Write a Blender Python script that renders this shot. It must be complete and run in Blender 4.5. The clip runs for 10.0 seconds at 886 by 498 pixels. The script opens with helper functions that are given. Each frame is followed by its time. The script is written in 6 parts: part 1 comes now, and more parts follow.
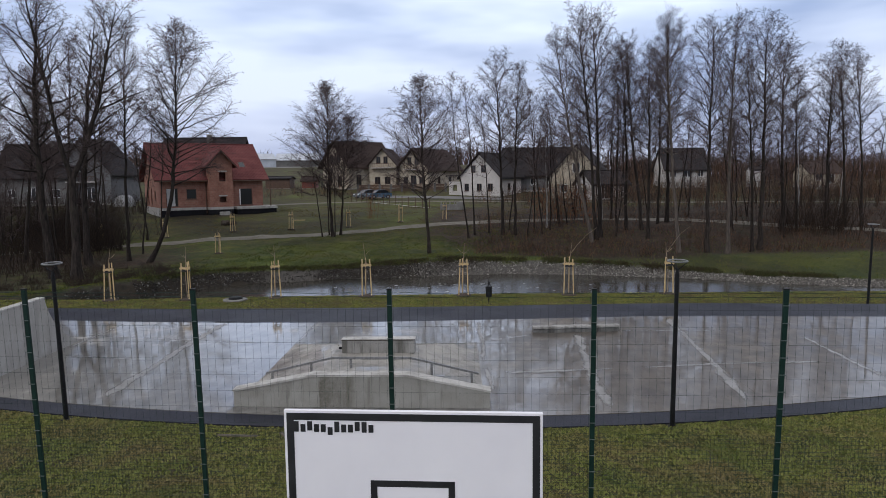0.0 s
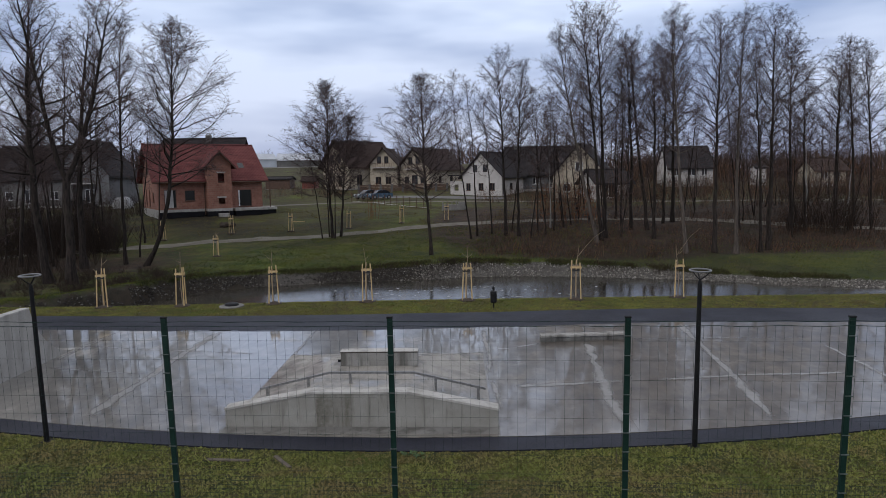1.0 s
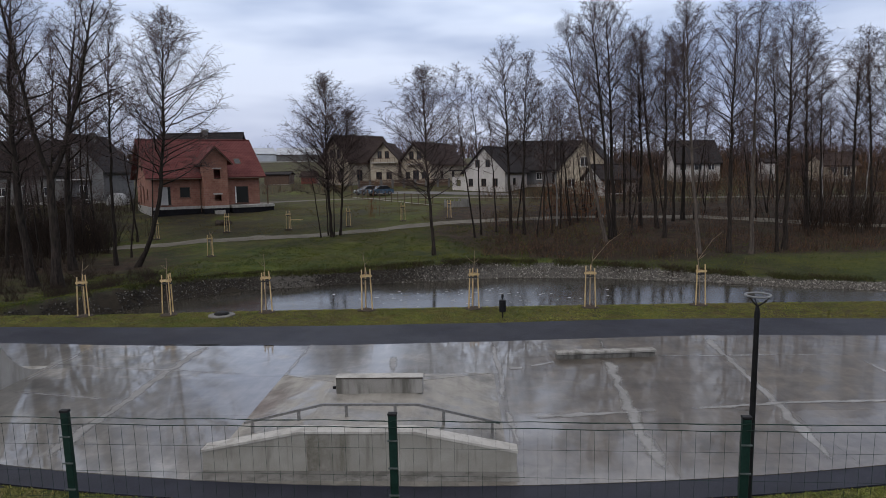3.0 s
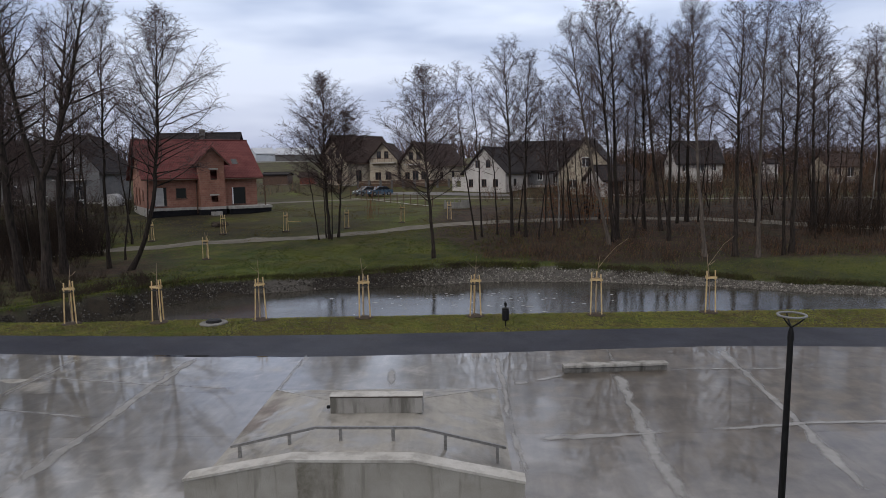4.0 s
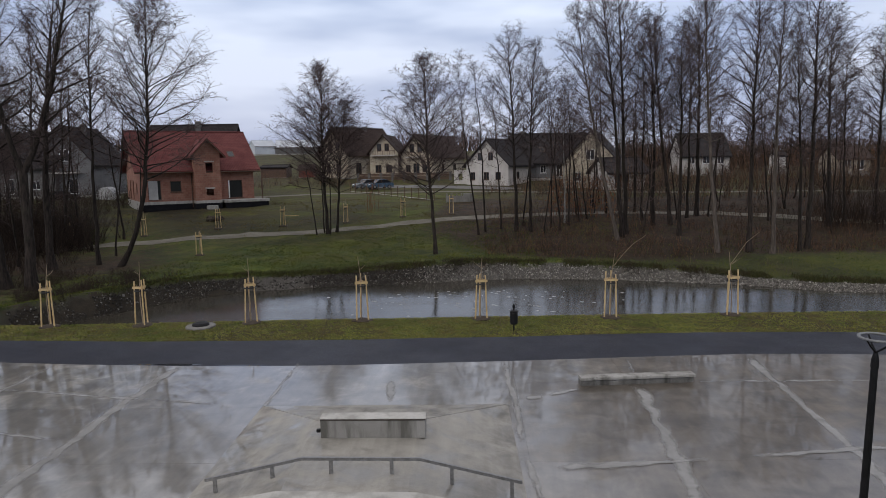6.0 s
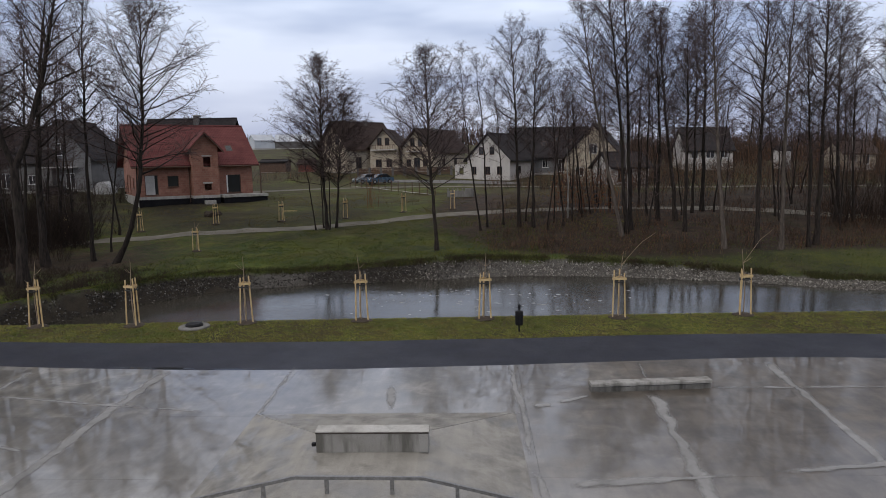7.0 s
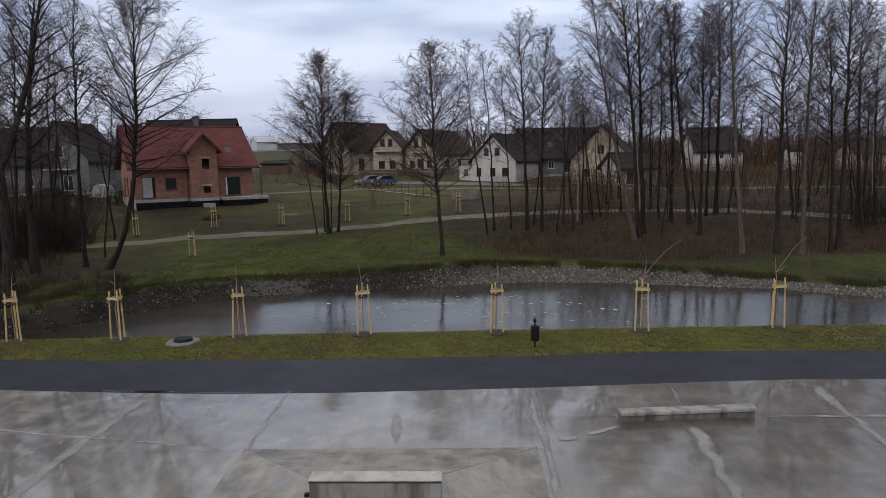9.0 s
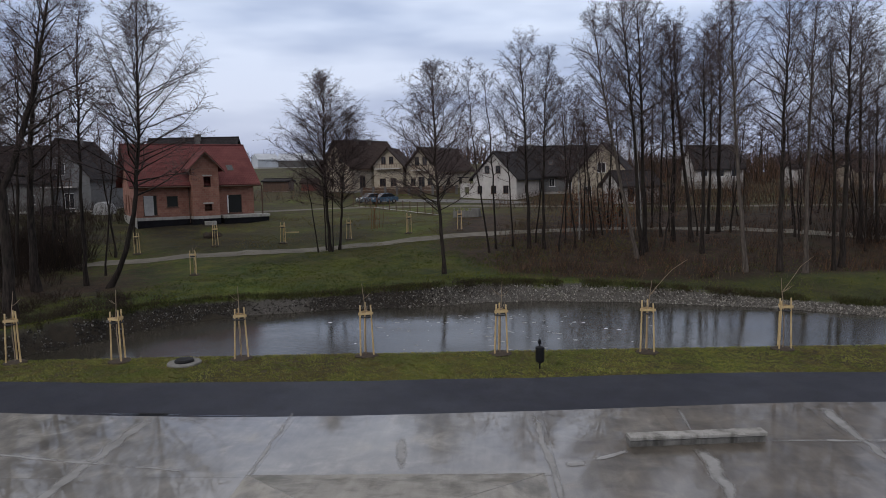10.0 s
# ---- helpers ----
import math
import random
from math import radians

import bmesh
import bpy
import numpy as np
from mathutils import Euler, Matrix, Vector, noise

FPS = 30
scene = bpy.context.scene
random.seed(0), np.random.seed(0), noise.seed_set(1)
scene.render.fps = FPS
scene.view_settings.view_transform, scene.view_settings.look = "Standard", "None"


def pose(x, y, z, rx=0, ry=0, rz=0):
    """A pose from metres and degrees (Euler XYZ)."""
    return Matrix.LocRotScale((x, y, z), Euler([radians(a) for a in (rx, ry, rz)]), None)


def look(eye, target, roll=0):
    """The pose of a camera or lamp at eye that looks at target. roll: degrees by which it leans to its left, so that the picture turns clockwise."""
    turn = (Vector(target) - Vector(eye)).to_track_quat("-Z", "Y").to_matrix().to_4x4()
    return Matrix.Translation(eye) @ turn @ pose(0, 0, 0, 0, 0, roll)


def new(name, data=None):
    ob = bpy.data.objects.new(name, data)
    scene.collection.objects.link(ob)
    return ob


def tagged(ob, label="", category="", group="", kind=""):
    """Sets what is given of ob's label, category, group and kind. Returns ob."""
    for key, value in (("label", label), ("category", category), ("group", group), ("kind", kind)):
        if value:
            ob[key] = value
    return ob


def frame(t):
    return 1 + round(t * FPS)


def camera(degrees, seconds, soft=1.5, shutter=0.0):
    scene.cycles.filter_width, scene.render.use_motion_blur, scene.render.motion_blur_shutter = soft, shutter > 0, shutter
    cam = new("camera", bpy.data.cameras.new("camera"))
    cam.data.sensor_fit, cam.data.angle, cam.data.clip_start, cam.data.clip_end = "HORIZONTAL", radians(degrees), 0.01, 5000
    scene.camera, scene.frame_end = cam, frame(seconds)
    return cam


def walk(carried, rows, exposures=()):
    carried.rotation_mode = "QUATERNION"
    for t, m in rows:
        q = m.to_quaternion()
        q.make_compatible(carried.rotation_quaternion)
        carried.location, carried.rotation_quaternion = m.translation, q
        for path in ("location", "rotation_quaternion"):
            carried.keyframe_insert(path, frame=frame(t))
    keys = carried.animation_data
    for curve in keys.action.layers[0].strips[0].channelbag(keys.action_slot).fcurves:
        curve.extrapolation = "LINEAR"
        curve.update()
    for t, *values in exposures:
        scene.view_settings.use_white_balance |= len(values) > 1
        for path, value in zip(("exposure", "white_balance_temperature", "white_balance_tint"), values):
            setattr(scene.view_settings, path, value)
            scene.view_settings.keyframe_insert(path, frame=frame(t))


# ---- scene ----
cam = camera(67.0, 10.0, soft=0.7)
PATH = [
    (0, (0.589, -0.019, 6.129), (0.443, 1.964, 5.922), -0.7),
    (0.5, (0.508, 0.564, 6.189), (0.361, 2.545, 5.958), -1.0),
    (1, (0.431, 1.108, 6.253), (0.281, 3.091, 6.043), -1.0),
    (1.5, (0.325, 1.717, 6.314), (0.174, 3.7, 6.097), -1.0),
    (2, (0.245, 2.306, 6.372), (0.092, 4.287, 6.141), -1.2),
    (2.5, (0.153, 2.845, 6.437), (0.0, 4.826, 6.209), -1.1),
    (4, (-0.065, 4.582, 6.657), (-0.216, 6.563, 6.428), -1.0),
    (4.5, (-0.133, 5.112, 6.65), (-0.28, 7.093, 6.418), -1.0),
    (5, (-0.19, 5.621, 6.664), (-0.34, 7.6, 6.417), -1.0),
    (5.5, (-0.252, 6.127, 6.628), (-0.405, 8.106, 6.384), -1.0),
    (7, (-0.485, 7.687, 6.63), (-0.64, 9.663, 6.364), -1.0),
    (7.5, (-0.572, 8.179, 6.628), (-0.729, 10.156, 6.37), -0.8),
    (8, (-0.672, 8.701, 6.591), (-0.833, 10.678, 6.334), -0.8),
    (8.5, (-0.758, 9.201, 6.584), (-0.92, 11.178, 6.326), -0.9),
    (9, (-0.854, 9.732, 6.635), (-1.018, 11.708, 6.373), -1.1),
    (9.1, (-0.872, 9.768, 6.650), (-1.030, 11.747, 6.410), -0.9),
    (9.2, (-0.890, 9.805, 6.665), (-1.045, 11.787, 6.459), -0.6),
    (9.3, (-0.908, 9.841, 6.680), (-1.061, 11.824, 6.483), -0.45),
    (9.4, (-0.926, 9.877, 6.695), (-1.079, 11.861, 6.501), -0.4),
    (9.5, (-0.943, 9.913, 6.71), (-1.102, 11.897, 6.517), -0.4),
    (10, (-0.997, 9.887, 6.738), (-1.161, 11.869, 6.526), -1.1),
]
walk(cam, [(t, look(eye, target, roll)) for t, eye, target, roll in PATH],
     exposures=((0.0, 0.18, 6230, 10), (0.5, 0.10, 6200, 10), (1.0, 0.0, 6200, 10), (2.5, -0.01, 6280, 10), (4.0, 0.06, 6480, 10), (9.0, 0.05, 6480, 10), (9.5, -0.02, 6350, 10), (10.0, -0.08, 6350, 10)))

# ---- sky, sun and exposure ----
world = bpy.data.worlds.new("world")
scene.world = world
world.use_nodes = True
wn, wl = world.node_tree.nodes, world.node_tree.links
wn.clear()
w_out, w_bg = wn.new("ShaderNodeOutputWorld"), wn.new("ShaderNodeBackground")
w_sky = wn.new("ShaderNodeTexSky")
w_sky.sky_type, w_sky.sun_disc = "NISHITA", False
w_sky.sun_elevation, w_sky.sun_rotation = radians(16), radians(215)
w_sky.air_density, w_sky.dust_density, w_sky.ozone_density = 1.0, 2.0, 1.5
w_tc, w_map = wn.new("ShaderNodeTexCoord"), wn.new("ShaderNodeMapping")
w_map.inputs["Scale"].default_value = (2.0, 2.0, 8.5)
w_map.inputs["Location"].default_value = (0.75, 0.2, 0.35)
w_n1 = wn.new("ShaderNodeTexNoise")
w_n1.inputs["Scale"].default_value, w_n1.inputs["Detail"].default_value, w_n1.inputs["Roughness"].default_value = 1.1, 4.0, 0.45
w_ramp = wn.new("ShaderNodeValToRGB")
w_ramp.color_ramp.elements[0].position, w_ramp.color_ramp.elements[0].color = 0.40, (4.9, 6.4, 9.9, 1)
w_ramp.color_ramp.elements[1].position, w_ramp.color_ramp.elements[1].color = 0.61, (12.6, 14.0, 16.9, 1)
w_mix = wn.new("ShaderNodeMix")
w_mix.data_type = "RGBA"
w_mix.inputs["Factor"].default_value = 0.93
wl.new(w_tc.outputs["Generated"], w_map.inputs["Vector"])
wl.new(w_map.outputs["Vector"], w_n1.inputs["Vector"])
wl.new(w_n1.outputs["Fac"], w_ramp.inputs["Fac"])
wl.new(w_sky.outputs["Color"], w_mix.inputs["A"])
wl.new(w_ramp.outputs["Color"], w_mix.inputs["B"])
w_sep, w_low = wn.new("ShaderNodeSeparateXYZ"), wn.new("ShaderNodeMapRange")
w_low.inputs["From Min"].default_value, w_low.inputs["From Max"].default_value = 0.0, 0.24
w_low.inputs["To Min"].default_value, w_low.inputs["To Max"].default_value = 0.52, 0.0
wl.new(w_tc.outputs["Generated"], w_sep.inputs[0])
wl.new(w_sep.outputs["Z"], w_low.inputs["Value"])
w_hor = wn.new("ShaderNodeMix")
w_hor.data_type = "RGBA"
w_hor.inputs["B"].default_value = (9.5, 9.25, 10.6, 1)
wl.new(w_low.outputs["Result"], w_hor.inputs["Factor"])
wl.new(w_mix.outputs["Result"], w_hor.inputs["A"])
w_up, w_grad = wn.new("ShaderNodeMapRange"), wn.new("ShaderNodeVectorMath")
w_up.inputs["From Min"].default_value, w_up.inputs["From Max"].default_value = 0.2, 1.0
w_up.inputs["To Min"].default_value, w_up.inputs["To Max"].default_value = 1.0, 1.2
w_grad.operation = "SCALE"
wl.new(w_sep.outputs["Z"], w_up.inputs["Value"])
w_top, w_high = wn.new("ShaderNodeMix"), wn.new("ShaderNodeMapRange")
w_top.data_type = "RGBA"
w_top.inputs["B"].default_value = (10.25, 9.75, 9.65, 1)
w_high.inputs["From Min"].default_value, w_high.inputs["From Max"].default_value = 0.22, 0.55
w_high.inputs["To Min"].default_value, w_high.inputs["To Max"].default_value = 0.0, 0.85
wl.new(w_sep.outputs["Z"], w_high.inputs["Value"])
wl.new(w_high.outputs["Result"], w_top.inputs["Factor"])
wl.new(w_hor.outputs["Result"], w_top.inputs["A"])
wl.new(w_top.outputs["Result"], w_grad.inputs[0])
wl.new(w_up.outputs["Result"], w_grad.inputs["Scale"])
wl.new(w_grad.outputs["Vector"], w_bg.inputs["Color"])
w_bg.inputs["Strength"].default_value = 0.0655
wl.new(w_bg.outputs["Background"], w_out.inputs["Surface"])

sun = new("sun", bpy.data.lights.new("sun", "SUN"))
sun.data.energy, sun.data.angle, sun.data.color = 0.75, radians(25), (1.0, 0.93, 0.84)
sun.matrix_world = look((-30, -40, 30), (0, 0, 0))


# ---- materials ----
class Nodes:
    """A small builder for node materials."""

    def __init__(self, name, spec=0.5):
        self.m = bpy.data.materials.new(name)
        self.m.use_nodes = True
        self.n, self.l = self.m.node_tree.nodes, self.m.node_tree.links
        self.b = self.n["Principled BSDF"]
        self.b.inputs["Specular IOR Level"].default_value = spec
        tc = self.n.new("ShaderNodeTexCoord")
        self.co = tc.outputs["Object"]

    def mapped(self, scale, shift=None):
        mp = self.n.new("ShaderNodeMapping")
        mp.inputs["Scale"].default_value = scale
        self.l.new(self.co, mp.inputs["Vector"])
        if shift is not None:
            self.l.new(shift, mp.inputs["Location"])
        return mp.outputs["Vector"]

    def noise(self, scale, detail=4.0, rough=0.55, co=None, dist=0.0):
        t = self.n.new("ShaderNodeTexNoise")
        t.inputs["Scale"].default_value, t.inputs["Detail"].default_value = scale, detail
        t.inputs["Roughness"].default_value, t.inputs["Distortion"].default_value = rough, dist
        self.l.new(co or self.co, t.inputs["Vector"])
        return t.outputs["Fac"]

    def ramp(self, fac, *stops):
        r = self.n.new("ShaderNodeValToRGB")
        els = r.color_ramp.elements
        while len(els) < len(stops):
            els.new(0.5)
        for e, (p, c) in zip(els, stops):
            e.position = p
            e.color = (*c, 1) if isinstance(c, tuple) else (c, c, c, 1)
        self.l.new(fac, r.inputs["Fac"])
        return r.outputs["Color"]

    def mix(self, fac, a, b, mode="MIX"):
        x = self.n.new("ShaderNodeMix")
        x.data_type, x.blend_type = "RGBA", mode
        for key, v in (("Factor", fac), ("A", a), ("B", b)):
            if isinstance(v, (int, float)):
                x.inputs[key].default_value = v if key == "Factor" else (v, v, v, 1)
            elif isinstance(v, tuple):
                x.inputs[key].default_value = (*v, 1)
            else:
                self.l.new(v, x.inputs[key])
        return x.outputs["Result"]

    def attr(self, name):
        a = self.n.new("ShaderNodeAttribute")
        a.attribute_name = name
        return a.outputs["Fac"]

    def random(self):
        return self.n.new("ShaderNodeObjectInfo").outputs["Random"]

    def island(self):
        return self.n.new("ShaderNodeNewGeometry").outputs["Random Per Island"]

    def wave(self, scale, axis="X", dist=0.0, co=None):
        w = self.n.new("ShaderNodeTexWave")
        w.bands_direction = axis
        w.inputs["Scale"].default_value, w.inputs["Distortion"].default_value = scale, dist
        self.l.new(co or self.co, w.inputs["Vector"])
        return w.outputs["Fac"]

    def bump(self, height, strength=0.3, dist=0.01):
        b = self.n.new("ShaderNodeBump")
        b.inputs["Strength"].default_value, b.inputs["Distance"].default_value = strength, dist
        self.l.new(height, b.inputs["Height"])
        self.l.new(b.outputs["Normal"], self.b.inputs["Normal"])
        return b.outputs["Normal"]

    def set(self, key, v):
        if isinstance(v, tuple):
            self.b.inputs[key].default_value = (*v, 1)
        elif isinstance(v, (int, float)):
            self.b.inputs[key].default_value = v
        else:
            self.l.new(v, self.b.inputs[key])
        return self


def plain(name, a, b, rough=0.6, scale=6.0, bump=0.15, metal=0.0, spec=0.5, fine=60.0):
    """Two-tone weathered surface with a coarse and a fine scale."""
    k = Nodes(name, spec)
    big = k.noise(scale, 5)
    tiny = k.noise(fine, 3)
    col = k.mix(k.ramp(big, (0.35, 0.0), (0.68, 1.0)), a, b)
    k.set("Base Color", k.mix(0.35, col, k.ramp(tiny, (0.3, 0.25), (0.7, 0.9)), "SOFT_LIGHT"))
    k.set("Roughness", k.ramp(big, (0.3, rough - 0.08), (0.7, min(1.0, rough + 0.1))))
    k.set("Metallic", metal)
    if bump:
        k.bump(k.mix(0.5, big, tiny), bump, 0.01)
    return k.m


def ground_material():
    k = Nodes("ground_cover", 0.25)
    n1, n2, n3 = k.noise(0.3, 6, 0.62, dist=0.5), k.noise(2.2, 6, 0.7), k.noise(28.0, 4, 0.7)
    n0 = k.noise(0.09, 4, 0.6, dist=1.0)
    lush = k.mix(k.ramp(n2, (0.3, 0.0), (0.7, 1.0)), (0.012, 0.028, 0.003), (0.044, 0.079, 0.006))
    dry = k.mix(k.ramp(n2, (0.3, 0.0), (0.7, 1.0)), (0.033, 0.030, 0.008), (0.112, 0.090, 0.028))
    dry_mask = k.mix(k.attr("dry"), k.ramp(n1, (0.42, 0.0), (0.7, 0.55)), k.ramp(n1, (0.25, 0.15), (0.6, 1.0)))
    col = k.mix(dry_mask, lush, dry)
    swath = k.noise(0.13, 4, 0.6, dist=0.8)
    col = k.mix(k.ramp(swath, (0.50, 0.0), (0.66, 0.75)), col, k.mix(k.ramp(n2, (0.3, 0.0), (0.7, 1.0)), (0.056, 0.080, 0.007), (0.118, 0.142, 0.014)))
    col = k.mix(k.ramp(swath, (0.34, 0.75), (0.46, 0.0)), col, (0.013, 0.026, 0.004))
    fresh = k.noise(0.55, 5, 0.68, dist=0.7)
    col = k.mix(k.ramp(fresh, (0.50, 0.0), (0.66, 0.6)), col, (0.110, 0.122, 0.013))
    col = k.mix(k.ramp(fresh, (0.30, 0.7), (0.43, 0.0)), col, (0.014, 0.022, 0.005))
    bare = k.mix(0.5, n0, n2)
    thin = k.mix(k.ramp(k.attr("dry"), (0.2, 0.12), (0.75, 1.0)), 0.0, k.ramp(bare, (0.44, 0.0), (0.57, 0.85)))
    col = k.mix(thin, col, (0.040, 0.028, 0.014))
    litter = k.mix(k.ramp(n2, (0.3, 0.0), (0.7, 1.0)), (0.010, 0.0075, 0.005), (0.046, 0.029, 0.018))
    leaf = k.noise(11.0, 4, 0.75)
    litter = k.mix(k.ramp(leaf, (0.54, 0.0), (0.66, 0.6)), litter, (0.120, 0.070, 0.040))
    litter = k.mix(k.ramp(n1, (0.50, 0.0), (0.66, 0.6)), litter, (0.020, 0.024, 0.006))
    drift = k.noise(0.9, 6, 0.7, dist=0.6)
    litter = k.mix(k.ramp(drift, (0.50, 0.0), (0.62, 0.75)), litter, (0.054, 0.031, 0.018))
    litter = k.mix(k.ramp(drift, (0.32, 0.8), (0.45, 0.0)), litter, (0.010, 0.008, 0.005))
    edge = k.mix(0.5, k.attr("litter"), k.ramp(n2, (0.3, 0.0), (0.7, 1.0)), "ADD")
    col = k.mix(k.ramp(edge, (0.45, 0.0), (0.75, 1.0)), col, litter)
    gravel = k.mix(k.ramp(n3, (0.35, 0.0), (0.65, 1.0)), (0.045, 0.042, 0.037), (0.115, 0.107, 0.097))
    col = k.mix(k.attr("gravel"), col, gravel)
    mud_shade = k.mix(k.ramp(n2, (0.3, 0.0), (0.7, 1.0)), (0.012, 0.0095, 0.006), (0.033, 0.025, 0.015))
    col = k.mix(k.attr("mud_shade"), col, mud_shade)
    k.set("Base Color", k.mix(0.6, col, k.ramp(n3, (0.25, 0.15), (0.75, 0.95)), "SOFT_LIGHT"))
    k.set("Roughness", 0.9)
    k.bump(k.mix(0.5, n2, n3), 0.7, 0.06)
    return k.m


def wet_concrete(name, base=0.30, wet=0.62, rnd=False, warm=1.0):
    """Concrete with a film of water: darker and mirror-like where wet, pale and dull where it has dried."""
    k = Nodes(name, 0.5)
    co = k.co
    film = k.noise(0.2, 5, 0.55, dist=0.9)
    cloud = k.noise(1.3, 6, 0.62, dist=0.4)
    grain = k.noise(38.0, 4, 0.65)
    streak = k.noise(1.0, 4, 0.6, k.mapped((5.0, 0.35, 1.0)))
    dry_col = k.mix(k.ramp(cloud, (0.3, 0.0), (0.7, 1.0)), (base * 0.78 * warm, base * 0.735, base * 0.64), (base * 1.10 * warm, base * 1.04, base * 0.925))
    wet_col = k.mix(k.ramp(cloud, (0.32, 0.0), (0.7, 1.0)), (base * 0.33, base * 0.306, base * 0.262), (base * 0.68, base * 0.63, base * 0.543))
    mask = k.mix(0.42, film, cloud)
    if rnd:
        mask = k.mix(0.12, mask, k.random())
    m = k.ramp(mask, (wet - 0.2, 1.0), (wet, 0.0))
    col = k.mix(m, dry_col, wet_col)
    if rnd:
        # trodden-in soil plus the grove's dark reflection put into the colour, thicker towards the eastern end of the
        # floor
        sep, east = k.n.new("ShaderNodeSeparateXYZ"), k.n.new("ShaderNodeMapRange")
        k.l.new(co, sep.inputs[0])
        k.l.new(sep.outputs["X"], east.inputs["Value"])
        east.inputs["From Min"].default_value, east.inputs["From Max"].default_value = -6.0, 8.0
        soil_reflection = k.ramp(k.mix(0.45, east.outputs["Result"], k.noise(0.45, 5, 0.6, dist=0.8)), (0.37, 0.0), (0.60, 0.86))
        col = k.mix(soil_reflection, col, k.mix(k.ramp(cloud, (0.35, 0.0), (0.68, 1.0)), (0.048, 0.039, 0.030), (0.122, 0.101, 0.078)))
        m = k.mix(k.mix(soil_reflection, 0.0, 0.6), m, 0.0)
    col = k.mix(0.25, col, k.ramp(streak, (0.35, 0.25), (0.65, 0.8)), "SOFT_LIGHT")
    k.set("Base Color", k.mix(0.35, col, k.ramp(grain, (0.3, 0.2), (0.7, 0.85)), "SOFT_LIGHT"))
    k.set("Roughness", k.ramp(m, (0.0, 0.55), (1.0, 0.30)))
    k.set("Coat Weight", k.ramp(m, (0.1, 0.0), (0.8, 1.0)))
    k.set("Coat Roughness", k.ramp(film, (0.40, 0.018), (0.66, 0.09)))
    k.b.inputs["Coat IOR"].default_value = 2.0
    k.bump(grain, 0.12, 0.004)
    soft = k.n.new("ShaderNodeBump")
    soft.inputs["Strength"].default_value, soft.inputs["Distance"].default_value = 0.12, 0.02
    k.l.new(k.noise(1.0, 1.5, 0.5, k.mapped((1.5, 2.2, 1.0))), soft.inputs["Height"])
    k.l.new(soft.outputs["Normal"], k.b.inputs["Coat Normal"])
    return k.m


def slurry_material():
    """Dried slurry smeared along a joint: thick in the middle, breaking up towards its edges."""
    k = Nodes("dried_slurry", 0.4)
    cloud, fine = k.noise(1.1, 6, 0.65, dist=0.6), k.noise(9.0, 5, 0.7)
    k.set("Base Color", k.mix(k.ramp(cloud, (0.3, 0.0), (0.7, 1.0)), (0.20, 0.195, 0.185), (0.36, 0.355, 0.345)))
    k.set("Roughness", 0.5)
    k.set("Coat Weight", 0.3)
    k.set("Coat Roughness", 0.2)
    worn = k.mix(0.5, cloud, fine)
    s = k.n.new("ShaderNodeMath")
    s.operation = "ADD"
    k.l.new(k.attr("body"), s.inputs[0])
    k.l.new(worn, s.inputs[1])
    k.set("Alpha", k.ramp(s.outputs[0], (0.52, 0.0), (1.10, 0.85)))
    k.bump(fine, 0.2, 0.004)
    return k.m


def dry_concrete(name, a=0.30, b=0.42, stain=0.5):
    k = Nodes(name, 0.35)
    cloud, grain = k.noise(1.6, 6, 0.6, dist=0.3), k.noise(45.0, 4, 0.7)
    run = k.noise(1.0, 4, 0.6, k.mapped((2.2, 2.2, 0.35)))
    col = k.mix(k.ramp(cloud, (0.3, 0.0), (0.7, 1.0)), (a, a * 0.96, a * 0.87), (b, b * 0.975, b * 0.92))
    col = k.mix(k.ramp(run, (0.47, 0.0), (0.62, stain)), col, (a * 0.42, a * 0.4, a * 0.34))
    k.set("Base Color", k.mix(0.4, col, k.ramp(grain, (0.3, 0.2), (0.7, 0.85)), "SOFT_LIGHT"))
    k.set("Roughness", k.ramp(cloud, (0.3, 0.5), (0.7, 0.8)))
    k.bump(grain, 0.25, 0.006)
    return k.m


def asphalt_material():
    k = Nodes("wet_asphalt", 0.3)
    big, mid, grain = k.noise(0.22, 4), k.noise(1.7, 5), k.noise(90.0, 3, 0.7)
    col = k.mix(k.ramp(mid, (0.3, 0.0), (0.7, 1.0)), (0.0076, 0.0090, 0.0168), (0.0168, 0.0186, 0.0325))
    k.set("Base Color", k.mix(0.5, col, k.ramp(grain, (0.35, 0.1), (0.7, 0.95)), "SOFT_LIGHT"))
    k.set("Roughness", k.ramp(big, (0.35, 0.42), (0.7, 0.62)))
    k.bump(grain, 0.5, 0.006)
    return k.m


def water_material():
    k = Nodes("pond_water", 0.5)
    n = k.noise(0.25, 4)
    k.set("Base Color", k.mix(k.ramp(n, (0.35, 0.0), (0.65, 1.0)), (0.030, 0.027, 0.021), (0.050, 0.045, 0.036)))
    k.b.inputs["IOR"].default_value = 1.33
    k.b.inputs["Specular Tint"].default_value = (1.0, 0.94, 0.86, 1)
    k.set("Roughness", k.ramp(k.noise(0.16, 3, dist=0.8), (0.40, 0.10), (0.66, 0.20)))
    a, b = k.noise(1.1, 3, 0.5, k.mapped((1.1, 1.7, 1.0))), k.noise(4.0, 2, 0.5, k.mapped((1.0, 1.5, 1.0)))
    k.bump(k.mix(0.45, a, b), 0.21, 0.05)
    return k.m


